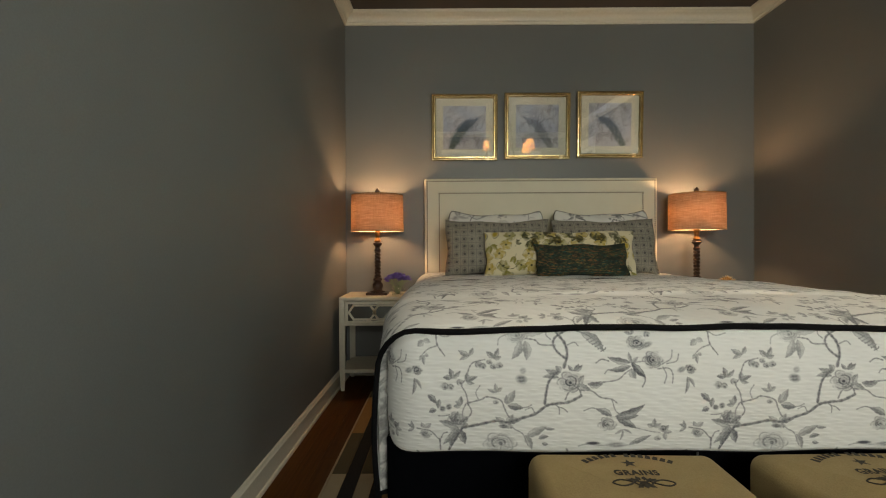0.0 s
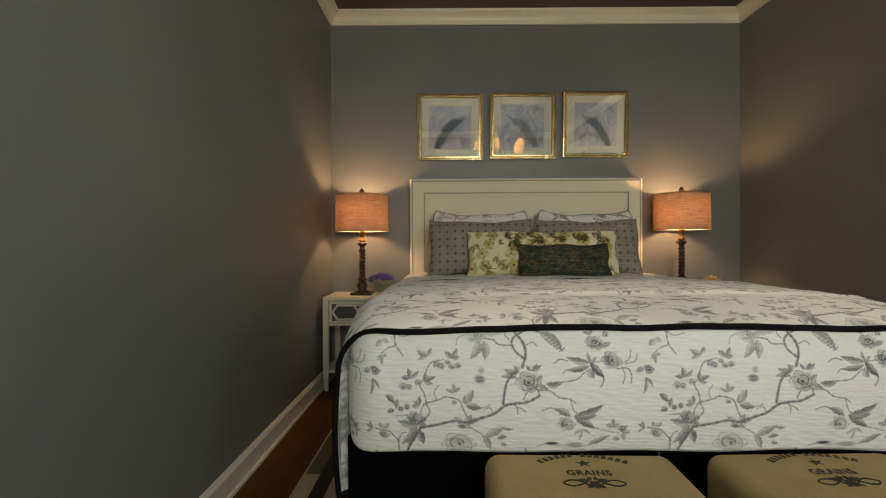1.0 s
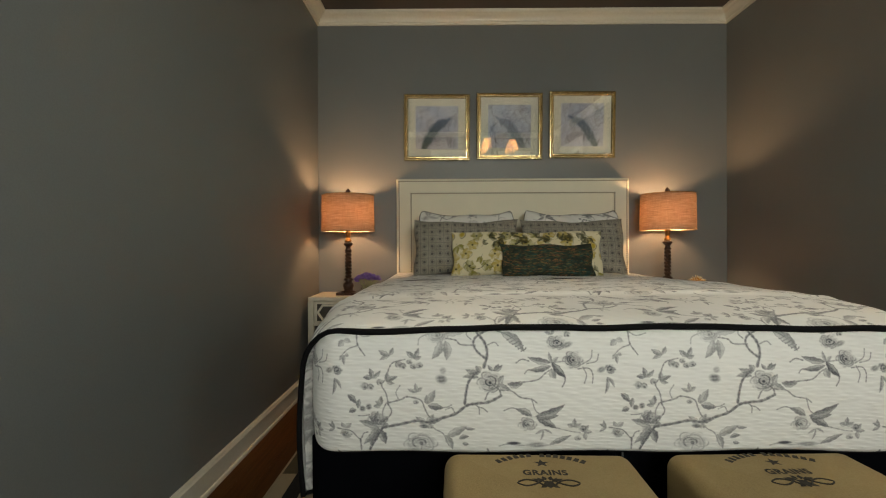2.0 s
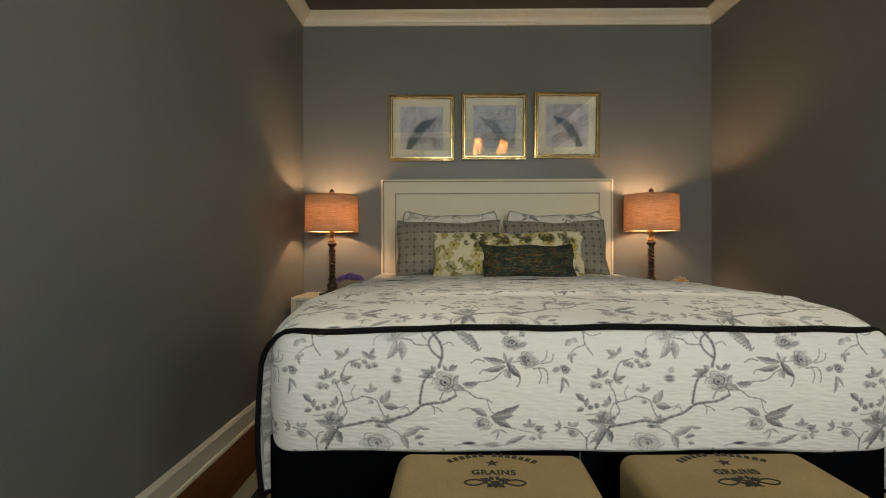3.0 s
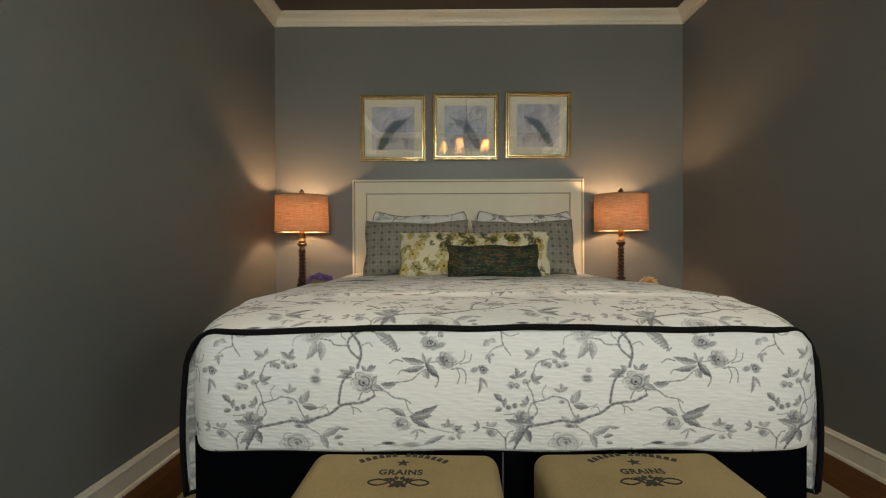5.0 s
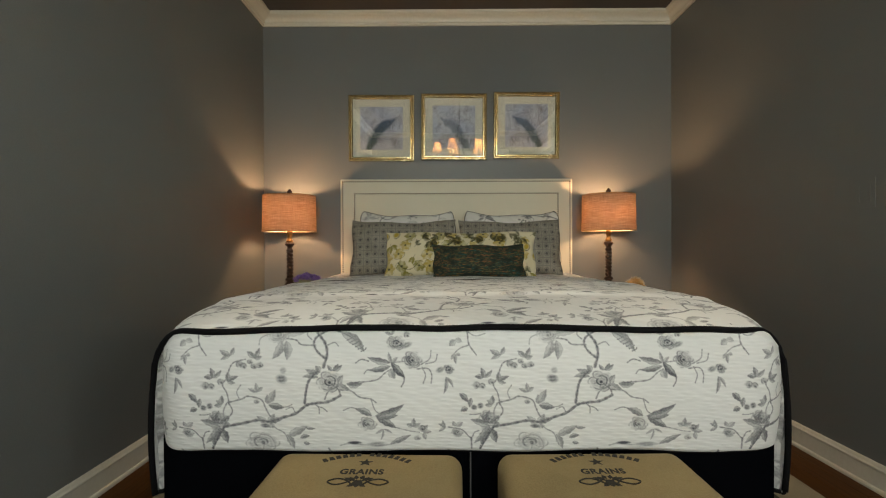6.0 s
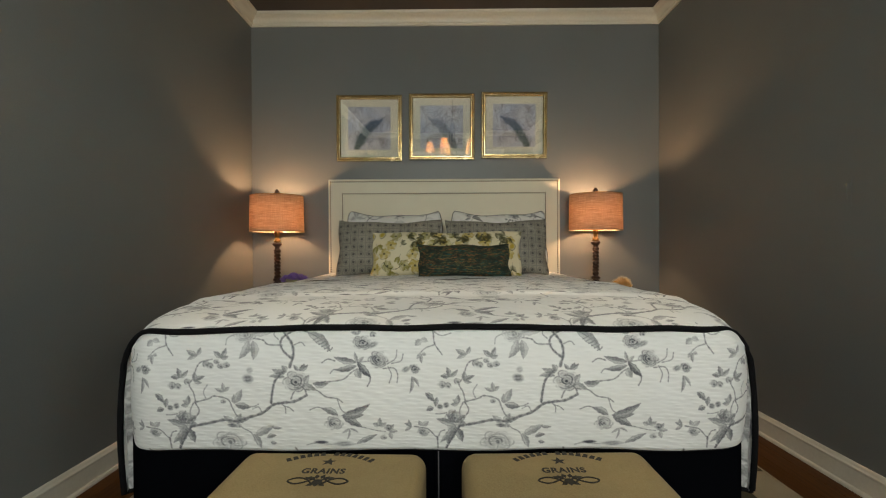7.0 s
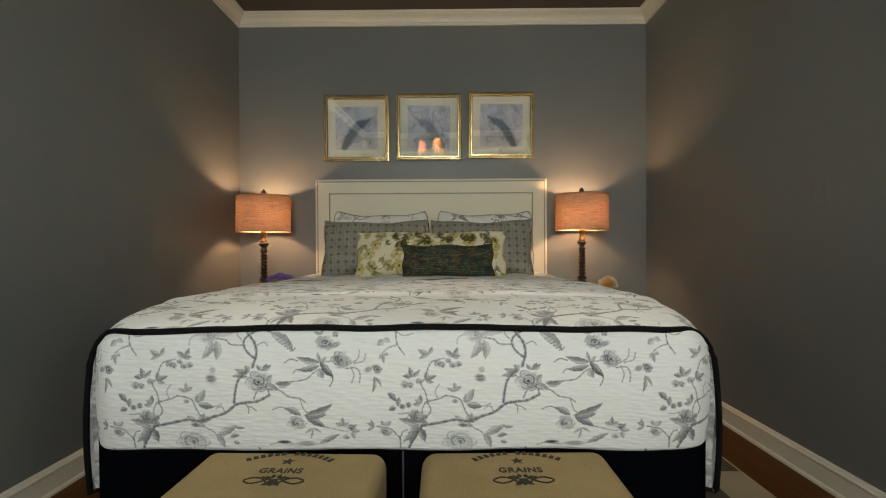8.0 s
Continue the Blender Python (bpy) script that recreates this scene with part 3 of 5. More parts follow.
    d.leaf(688, 790, 726, 772, 4.6, 0.7)
    d.fan(729, 757, 3.6, 0.66, (718, 752), (731, 741), (743, 750))
    d.berry(745, 760, 6, 0.95)
    d.berry(737, 777, 5, 0.62)
    d.fan(748, 768, 3.4, 0.6, (763, 766), (752, 781), (756, 753))


def toile():
    """Grey boughs, roses and sprigs, half-dropped; 1 mm a cell."""
    c, rng = Cloth(696, 660), random.Random(5)
    for ox, oy, dim in ((0, 0, 1.0), (348, 330, 0.95)):
        toile_motif(Drawing(c, ox, oy, dim, rng))
    ys, xs = np.mgrid[0:c.h, 0:c.w]
    tau = 2 * np.pi
    wash = np.sin(xs * tau * 41 / c.w + 2 * np.sin(ys * tau * 27 / c.h)) * np.sin(ys * tau * 47 / c.h + 2 * np.sin(xs * tau * 31 / c.w))
    c.ink = np.clip(c.ink * (0.90 + 0.20 * wash), 0, 1)
    # the dye bleeds a little into the weave
    k = c.ink
    c.ink = 0.5 * k + 0.125 * (np.roll(k, 1, 0) + np.roll(k, -1, 0) + np.roll(k, 1, 1) + np.roll(k, -1, 1))
    return c


TOILE = toile()


def toile_dye(u, v):
    k = 1 - (1 - np.clip(TOILE.at(u, v)[..., None], 0, 1)) ** 2.1
    return 1 - k * np.array([0.93, 0.925, 0.90])


# ---- structure ----
T = 0.12


def wall(name, dims, label):
    bm = bmesh.new()
    for d in dims:
        box(bm, *d)
    return tagged(part(name, bm, M_WALL), label, "wall", kind="structure")


wall("wall_north", [(XL - T, XR + T, YB, YB + T, 0, CEIL)], "dark grey painted wall behind the bed")
wall("wall_west", [(XL - T, XL, YF - T, YB, 0, CEIL)], "plain dark grey painted wall beside the bed")
wall("wall_east", [(XR, XR + T, YF - T, SIDE_Y0, 0, CEIL), (XR, XR + T, SIDE_Y1, YB, 0, CEIL), (XR, XR + T, SIDE_Y0, SIDE_Y1, 0, WIN_Z0), (XR, XR + T, SIDE_Y0, SIDE_Y1, WIN_Z1, CEIL)], "plain dark grey painted side wall")
wall("wall_south", [(XL, WIN_X0, YF - T, YF, 0, CEIL), (WIN_X1, XR, YF - T, YF, 0, CEIL), (WIN_X0, WIN_X1, YF - T, YF, 0, WIN_Z0), (WIN_X0, WIN_X1, YF - T, YF, WIN_Z1, CEIL)], "dark grey painted wall with a window opening")
tagged(part("ceiling", boxed(XL - T, XR + T, YF - T, YB + T, CEIL, CEIL + 0.1), M_CEIL), "dark taupe painted ceiling", "ceiling", kind="structure")


def sweep(profile):
    """A moulding run round the four walls, mitred; profile: (distance from the wall, height)."""
    bm, loops = bmesh.new(), []
    for d, z in profile:
        loops.append([bm.verts.new(p) for p in ((XL + d, YF + d, z), (XR - d, YF + d, z), (XR - d, YB - d, z), (XL + d, YB - d, z))])
    for a, b in zip(loops, loops[1:]):
        for k in range(4):
            bm.faces.new((a[k], a[(k + 1) % 4], b[(k + 1) % 4], b[k]))
    bmesh.ops.recalc_face_normals(bm, faces=bm.faces)
    return bm


crown = [(-0.004, 2.553), (0.012, 2.553), (0.014, 2.566), (0.020, 2.570)]
crown += [(0.020 + 0.042 * (1 - math.cos(a)), 2.570 + 0.040 * math.sin(a)) for a in np.linspace(0.2, 1.4, 6)]
crown += [(0.064, 2.614), (0.067, 2.618), (0.075, 2.620), (0.077, 2.628), (0.077, CEIL + 0.004)]
tagged(part("crown_moulding", sweep(crown), M_TRIM), "cream-white crown moulding under the ceiling", "moulding", kind="structure")
base = [(0.024, -0.004), (0.024, 0.008), (0.021, 0.014), (0.015, 0.017), (0.014, 0.080), (0.018, 0.084), (0.018, 0.090), (0.013, 0.095), (0.009, 0.102), (0.004, 0.106), (-0.004, 0.106)]
tagged(part("baseboard", sweep(base), M_TRIM), "cream-white baseboard with a moulded cap", "baseboard", kind="structure")

def double_window(name, x, y, rz, wide, label):
    window = thing(name, x, y, (WIN_Z0 + WIN_Z1) / 2, label, "window", kind="structure", rz=rz)
    hw, hh = wide / 2, (WIN_Z1 - WIN_Z0) / 2
    bm = bmesh.new()
    for d in ((-hw - 0.09, -hw, -hh, hh), (hw, hw + 0.09, -hh, hh), (-hw - 0.11, hw + 0.11, hh, hh + 0.12)):
        box(bm, d[0], d[1], 0, 0.022, d[2], d[3], 0.004)
    part("casing", bm, M_SASH, window)
    part("window_sill", boxed(-hw - 0.12, hw + 0.12, -0.05, 0.05, -hh - 0.035, -hh, bevel=0.006), M_SASH, window)
    for sx in (-1, 1):
        bm, x0, x1 = bmesh.new(), min(0, sx * hw), max(0, sx * hw)
        for d in ((x0, x0 + 0.05, -hh, hh), (x1 - 0.05, x1, -hh, hh), (x0 + 0.05, x1 - 0.05, -hh, -hh + 0.06), (x0 + 0.05, x1 - 0.05, hh - 0.05, hh), (x0 + 0.05, x1 - 0.05, -0.02, 0.02)):
            box(bm, d[0], d[1], -0.06, -0.02, d[2], d[3], 0.003)
        sash = part("sash", bm, M_SASH, window)
        for z0, z1 in ((-hh + 0.06, -0.02), (0.02, hh - 0.05)):
            pane = part("pane", boxed(x0 + 0.05, x1 - 0.05, -0.042, -0.038, z0, z1), M_WINPANE, sash)
            pane.visible_shadow = False


double_window("window_1", (WIN_X0 + WIN_X1) / 2, YF, 0, WIN_X1 - WIN_X0, "white-painted double window in the grey wall")
double_window("window_2", XR, (SIDE_Y0 + SIDE_Y1) / 2, 90, SIDE_Y1 - SIDE_Y0, "white-painted side window in the grey wall")


# ---- bed ----
BX, FOOT, HALF = 0.704, 1.245, 0.862
bed = thing("bed", BX, 2.3, 0, "queen bed dressed in a white quilt with grey botanical print", "bed")


def ripple(x, y, s, a, k=0.0):
    """Soft, uneven waves."""
    return a * (np.sin(x * s + 1.7 * np.sin(y * s * 0.6 + k) + k) * np.sin(y * s * 0.83 + 1.3 * np.sin(x * s * 0.5) - k))


def bed_top(x, y):
    """Height of the made bed over its flat part."""
    t = (x - BX) / HALF
    z = 0.774 + 0.006 * (1 - t * t) - 0.014 * np.abs(t) ** 5 - 0.048 * np.exp(-(y - FOOT) / 0.10)
    z += 0.010 * (1 - 0.7 * np.clip(np.abs(t), 0, 1) ** 3) * np.exp(-((y - 1.60 - 0.012 * np.sin(3 * x)) / 0.024) ** 2)
    z = z - 0.018 * np.clip((y - 2.1) / 0.6, 0, 1) ** 2 * (3 - 2 * np.clip((y - 2.1) / 0.6, 0, 1))
    return z + ripple(x, y, 9.0, 0.003) + ripple(x, y, 23.0, 0.0014, 1.0)


part("box_base", boxed(-0.765, 0.765, -0.962, 1.04, 0.02, 0.40, bevel=0.01), M_SKIRT, bed, "black upholstered box base")
part("mattress", boxed(-0.765, 0.765, -1.03, 1.04, 0.40, 0.715, bevel=0.05, segs=4), M_SHEET, bed, "white mattress")

# skirt: a hanging cloth with a box pleat in the middle of the foot
pleat = np.concatenate([np.linspace(0.0, 2.0, 60), np.linspace(2.0, 3.56, 90), np.linspace(3.56, 5.56, 60)])
S = np.unique(np.concatenate([pleat, 2.78 + np.linspace(-0.02, 0.02, 13)]))
rows = []
for z in np.linspace(0.012, 0.425, 10):
    line = []
    for s in S:
        w = 0.004 * math.sin(s * 21) * (1 - z / 0.5) + 0.003 * math.sin(s * 47 + 1)
        if s < 2.0:
            x, y = -0.836 - w, 1.0 - s
        elif s > 3.56:
            x, y = 0.836 + w, -1.0 + (s - 3.56)
        else:
            x, y = -0.836 + (s - 2.0) * 1.0718, -0.978 - w
            y += 0.022 * math.exp(-((s - 2.78) / 0.006) ** 2)
        line.append((x, y, z))
    rows.append(line)
grid_mesh("bed_skirt", np.array(rows), M_SKIRT, bed, "black tailored bed skirt with a centre pleat")

# thin grey strip added on the skirt beside the centre pleat
part("pleat_edge", boxed(0.004, 0.0075, -0.9855, -0.980, 0.02, 0.385), M_PLEAT, bed, "thin grey strip along the pleat")

# the quilt's foot panel, tucked round the corners and under the hem
nu, nv = 1300, 260
s, v = np.linspace(-0.905, 0.905, nu), np.linspace(0, 1, nv)
U, V = np.meshgrid(s, v)
flat, rad = 0.736, 0.105
over = np.clip(np.abs(U) - flat, 0, None)
ang = np.clip(over / rad, 0, math.pi / 2)
X = np.sign(U) * (np.minimum(np.abs(U), flat) + rad * np.sin(ang))
Yb = rad * (1 - np.cos(ang)) + np.clip(over - rad * math.pi / 2, 0, None)
turn = np.clip((np.abs(U) - 0.785) / 0.085, 0, 1)
drop = 0.338 - 0.055 * (1 - np.sqrt(1 - turn * turn)) + 0.003 * np.sin(U * 13)
lower = 0.088 * np.clip((np.abs(U) - 0.65) / 0.24, 0, 1.1) ** 2
Z = 0.737 - lower - (drop - lower) * V
X = X + 0.004
Y = FOOT + 0.016 + Yb - 0.018 * np.sin(np.pi * np.clip(V * 0.92 + 0.08, 0, 1)) ** 0.7 + 0.02 * np.clip((V - 0.95) / 0.05, 0, 1) ** 2 + 0.02 * np.clip((0.06 - V) / 0.06, 0, 1)
Y = Y + ripple(X + BX, Z, 16, 0.0025) + ripple(X, Z, 44, 0.0009, 2.0)
# print placed so that a rose stands under the left third
PRINT_X, PRINT_Z = 0.063, 0.746
toile_u = U + BX + 0.004 + PRINT_X
toile_v = PRINT_Z - Z
grid_mesh("foot_panel", np.stack([X, Y - 2.3, Z], -1), M_QUILT, bed, "white quilted cotton printed with grey branches and roses", toile_dye(toile_u, toile_v))
bm = bmesh.new()
k = -1
tube(bm, [(X[k, j], Y[k, j] - 2.3, Z[k, j]) for j in range(0, nu, 8)], 0.004, 6)
part("hem_piping", bm, M_BLACK, bed, "narrow black piping")

# the coverlet over the top and down both sides
r, side = 0.108, 0.342
arc = r * math.pi / 2
inner = HALF - r
S = np.concatenate([np.linspace(-(inner + arc + side), -inner, 52)[:-1], np.linspace(-inner, inner, 560), np.linspace(inner, inner + arc + side, 52)[1:]])
Yv = np.concatenate([np.linspace(FOOT, 1.75, 180)[:-1], np.linspace(1.75, 3.34, 280)])
SS, YY = np.meshgrid(S, Yv)
# the foot edge draws back round the corners
setback = np.clip((np.abs(SS) - 0.66) / 0.22, 0, 1)
YY = YY + 0.080 * (3 * setback ** 2 - 2 * setback ** 3) * np.exp(-(YY - FOOT) / 0.25)
over = np.clip(np.abs(SS) - inner, 0, None)
ang = np.clip(over / r, 0, math.pi / 2)
down = np.clip(over - arc, 0, None)
X = np.sign(SS) * (np.minimum(np.abs(SS), inner) + r * np.sin(ang))
Zt = bed_top(X + BX, np.broadcast_to(Yv[:, None], YY.shape))
Z = Zt - r * (1 - np.cos(ang)) - down
flare = 0.010 * np.sin(np.pi * down / side) * np.exp(-(YY - FOOT - 0.08) / 0.2) + 0.006 * np.sin((YY - FOOT - 0.08) * 11) * (down / side)
X = X + np.sign(SS) * flare + 0.026 * np.clip(SS / inner, -1, 1) * np.clip((YY - FOOT - 0.09) / 0.30, 0, 1) ** 1.3
dye = toile_dye(SS + BX + PRINT_X, -(YY - FOOT) * 1.0)
cover = grid_mesh("coverlet", np.stack([X, YY - 2.3, Z], -1), M_QUILT, bed, "white quilted coverlet printed with grey branches and roses", dye)
mod = cover.modifiers.new("thickness", "SOLIDIFY")
mod.thickness, mod.offset = 0.006, -1.0
edge = [(X[0, j], YY[0, j] - 2.3 - 0.002, Z[0, j] - 0.002) for j in range(0, X.shape[1], 3)]
bm = bmesh.new()
tube(bm, edge, 0.0078, 8, 1.05)
for j in (0, X.shape[1] - 1):
    tube(bm, [(X[i, j], YY[i, j] - 2.3, Z[i, j]) for i in range(0, X.shape[0], 6)], 0.007, 6)
part("binding", bm, M_BLACK, cover, "black cloth binding", smooth=True)
# narrow returns of the quilt at the two foot corners
for sx in (-1, 1):
    zz, ww = np.meshgrid(np.linspace(0.262, 0.69, 150), np.linspace(0, 1, 36), indexing="ij")
    bend = np.clip(zz - 0.602, 0, 0.99 * r)
    x = sx * (inner + np.sqrt(r * r - bend * bend) - 0.003 - ww * (0.054 + 0.004 * np.sin(zz * 30)))
    y = FOOT + 0.086 + 0.006 * np.sin(ww * 5 + zz * 9) + 0.055 * ww + 0.004 * np.sin(zz * 22 + ww * 3)
    # layered print, dimmed overall: paints the shade behind the panel into the dye
    dense = toile_dye(0.975 - sx * x, 0.70 - zz) * toile_dye(1.26 - sx * x, 0.62 - zz) * toile_dye(1.12 - sx * x, 1.05 - zz) * toile_dye(1.40 - sx * x, 0.93 - zz)
    grid_mesh("corner_return", np.stack([x, y - 2.3, zz], -1), M_QUILT, cover, "printed quilt return with its shade put into the dye", 0.25 + 0.5 * dense)
    bm = bmesh.new()
    tube(bm, [(x[0, k], y[0, k] - 2.3 - 0.002, zz[0, k]) for k in range(0, 36, 5)], 0.006, 6)
    part("return_binding", bm, M_BLACK, cover, "black cloth binding", smooth=True)
bm = bmesh.new()
xs = np.linspace(-0.80, 0.80, 140)
tube(bm, [(x, 2.44 + 0.02 * math.sin(x * 5) - 2.3, float(bed_top(np.float64(x + BX), np.float64(2.44))) - 0.0035 + 0.004 * math.sin(x * 9.0 + 0.6)) for x in xs], 0.0035, 6)
part("head_binding", bm, M_BLACK, cover, "thin black binding")

# headboard
head = thing("headboard", 0.72, YB - 0.004, 0, "ivory linen headboard edged with two rows of bronze nailheads", "headboard")
HBW, HBZ0, HBZ1 = 0.833, 0.725, 1.424
part("panel", boxed(-HBW, HBW, -0.072, -0.006, HBZ0, HBZ1, bevel=0.012, segs=3), M_LINEN, head, smooth=False)
I = 0.112
bm = bmesh.new()
xo, xi, zo, zi, zb = HBW - 0.012, HBW - I, HBZ1 - 0.012, HBZ1 - I, HBZ0 + 0.01
face = bm.faces.new([bm.verts.new((x, -0.0715, z)) for x, z in ((-xo, zb), (-xi, zb), (-xi, zi), (xi, zi), (xi, zb), (xo, zb), (xo, zo), (-xo, zo))])
grown = bmesh.ops.extrude_face_region(bm, geom=[face])["geom"]
bmesh.ops.translate(bm, verts=[v for v in grown if isinstance(v, bmesh.types.BMVert)], vec=(0, -0.0065, 0))
bmesh.ops.recalc_face_normals(bm, faces=bm.faces)
part("border", bm, M_LINEN, head, "raised linen border")


def nail_row(off, y):
    bm, step = bmesh.new(), 0.0152
    z_top, x_out = HBZ1 - off, HBW - off
    spots = [(-x_out, z) for z in np.arange(HBZ0 + 0.02, z_top, step)] + [(x_out, z) for z in np.arange(HBZ0 + 0.02, z_top, step)]
    spots += [(x, z_top) for x in np.linspace(-x_out, x_out, int(2 * x_out / step))]
    for x, z in spots:
        top, ring = bm.verts.new((x, y - 0.0035, z)), []
        for rr, dy in ((0.0030, -0.0028), (0.0050, 0.0)):
            ring.append([bm.verts.new((x + rr * math.cos(a), y + dy, z + rr * math.sin(a))) for a in np.linspace(0, 2 * math.pi, 9)[:-1]])
        for k in range(8):
            bm.faces.new((top, ring[0][k], ring[0][(k + 1) % 8]))
            bm.faces.new((ring[0][k], ring[1][k], ring[1][(k + 1) % 8], ring[0][(k + 1) % 8]))
    bmesh.ops.recalc_face_normals(bm, faces=bm.faces)
    return bm


for off, y in ((0.020, -0.078), (I - 0.006, -0.078)):
    tagged(part("nailhead_trim", nail_row(off, y), M_NAIL, head, "row of small bronze nailheads", smooth=True), kind="stuff")
for x in (-0.62, 0.62):
    part("leg", boxed(x - 0.04, x + 0.04, -0.05, -0.015, 0.0, HBZ0 + 0.005), M_WOOD_DARK, head)


# ---- pillows ----
def pillow(name, x, y, z, w, h, t, lean, rz, material, label, dye=None, n=64, seed=0.0, roll=0.0, group="pillows on the bed", flop=0.0, corner=0.0):
    """A stuffed cushion standing on its lower edge: local x wide, z high, y deep."""
    p, q = np.meshgrid(np.linspace(-1, 1, n), np.linspace(-1, 1, n))
    X = w / 2 * p * (1 - 0.03 * (1 - q * q))
    Zs = h / 2 * q * (1 - 0.06 * (1 - p * p)) + flop * (np.abs(p) ** 3 - 0.3) * np.clip(q, 0, 1)
    tuck = 1 - corner * np.abs(p * q) ** 5
    X, Zs = X * tuck, Zs * tuck
    T = t / 2 * (np.clip(1 - np.abs(p) ** 3.2, 0, 1) * np.clip(1 - np.abs(q) ** 3.2, 0, 1)) ** 0.55 * (1 - 0.22 * q)
    wr = ripple(X + seed, Zs, 22, 0.009, seed) + ripple(X, Zs, 51, 0.003, seed)
    X = X + 0.005 * np.sin(q * 5 + seed * 3) * p * p
    Zs = Zs + 0.005 * np.sin(p * 6 + seed * 5) * q * q
    wr = wr * np.clip(T / (0.2 * t), 0, 1)
    ob = thing(name, x, y, z, label, "pillow", group)
    ob.matrix_basis = pose(x, y, z, lean, roll, rz)
    col = dye(X, Zs) if dye else None
    front, back = np.stack([X, -T - wr, Zs + h / 2], -1), np.stack([X, T * 0.8 + 0.0005, Zs + h / 2], -1)[:, ::-1]
    cov = grid_mesh("cover", front, material, ob, "", col)
    grid_mesh("back", back, material, ob, "", col[:, ::-1] if col is not None else None)
    rim = [front[0, j] for j in range(n)] + [front[i, -1] for i in range(1, n)] + [front[-1, j] for j in range(n - 2, -1, -1)] + [front[i, 0] for i in range(n - 2, 0, -1)]
    return ob, rim


def botanical():
    """Cream cloth with olive and gold blossoms, dark leaves and thin stems: three inks."""
    rng, inks = random.Random(11), [Cloth(1000, 340, False) for _ in range(3)]
    olive, gold, dark = inks

    def blossom(c, x, y, r):
        for k in range(6):
            a = 1.047 * k + rng.uniform(-0.25, 0.25)
            c.shaded_leaf(x, y, r * rng.uniform(0.9, 1.15), r * 0.42, a, rng.uniform(0.7, 0.95), rng.uniform(0, 6))
        dark.ring(x, y, r * 0.95, r * 0.85, 1.6, 0.45, rng.uniform(0, 6))
        dark.blob(x, y, r * 0.2, r * 0.2, 0, 0.7)

    def spray(c, x, y, a, n, size, ink):
        for k in range(n):
            b = a + (k - (n - 1) / 2) * 0.75 + rng.uniform(-0.2, 0.2)
            c.shaded_leaf(x, y, size * rng.uniform(0.8, 1.2), size * 0.27, b, ink, rng.uniform(0, 6))
        dark.line([(x - 18 * math.cos(a), y - 18 * math.sin(a)), (x, y), (x + 0.5 * size * math.cos(a), y + 0.5 * size * math.sin(a))], 1.6, 1.2, 0.55)
    for x in range(40, 1000, 84):
        for y in range(62, 330, 66):
            px, py = x + rng.uniform(-20, 20) + 36 * ((y // 66) % 2), y + rng.uniform(-14, 14)
            pick = rng.random()
            if pick < 0.34:
                blossom(gold if rng.random() < 0.55 else olive, px, py, rng.uniform(32, 44))
            elif pick < 0.66:
                spray(olive, px, py, rng.uniform(0, 6.3), rng.choice((2, 3, 4)), rng.uniform(40, 56), 1.0)
            elif pick < 0.88:
                spray(dark, px, py, rng.uniform(0, 6.3), rng.choice((1, 2, 3)), rng.uniform(32, 46), 0.9)
            else:
                gold.blob(px, py, 20, 26, 0.5, 0.8, 0.5)
                dark.ring(px, py, 20, 26, 2.2, 0.7, 1.0)
    for k in range(14):
        x, y = 270 + 46 * k, 84 + 14 * math.sin(1.7 * k)
        spray(dark, x, y, -0.5 + 1.9 * (k % 3), 3, 50, 1.0)
        if k % 3 == 1:
            blossom(gold, x + 22, y + 14, 32)
    dark.line([(120, 235), (150, 270), (200, 277), (240, 247)], 3.2, 2.0, 0.85)
    return inks


BOTANY = botanical()


def botany_dye(X, Z):
    out = np.ones((*X.shape, 3))
    for c, tint in zip(BOTANY, ((0.34, 0.33, 0.05), (0.62, 0.50, 0.07), (0.085, 0.095, 0.04))):
        k = np.clip(c.at(X + 0.5, 0.17 - Z) * 1.35, 0, 1)[..., None]
        out = out * (1 - k * (1 - np.array(tint)))
    return out


BED_Z = 0.756
for x, sd in ((0.385, 0.2), (1.09, 1.4)):
    ob, rim = pillow("pillow_sham", x, 3.14, BED_Z, 0.66, 0.424, 0.17, -12, 0, M_SHAM, "white pillow sham with grey botanical print and black piping", lambda X, Z, o=sd: toile_dye(X + o, Z + o), 200, sd, flop=0.040, corner=0.10)
    tube_bm = bmesh.new()
    tube(tube_bm, rim + [rim[0]], 0.0032, 6)
    part("piping", tube_bm, M_BLACK, ob, "black piping")
pillow("patterned_pillow", 0.372, 2.985, BED_Z, 0.675, 0.362, 0.17, -14, 1.5, M_MEDAL, "grey cotton pillow with a small medallion pattern", seed=0.7, flop=0.012)
pillow("patterned_pillow", 1.055, 2.985, BED_Z, 0.655, 0.362, 0.17, -14, -2, M_MEDAL, "grey cotton pillow with a small medallion pattern", seed=2.1, flop=0.012)
pillow("botanical_pillow", 0.735, 2.86, BED_Z, 0.93, 0.284, 0.15, -15, 0, M_CREAM_PRINT, "long cream lumbar pillow with olive and gold leaf print", botany_dye, 260, 3.3)
pillow("lumbar_pillow", 0.84, 2.765, BED_Z, 0.55, 0.20, 0.13, -16, 1, M_TWEED, "small dark green woven lumbar pillow with rust threads", seed=4.1)


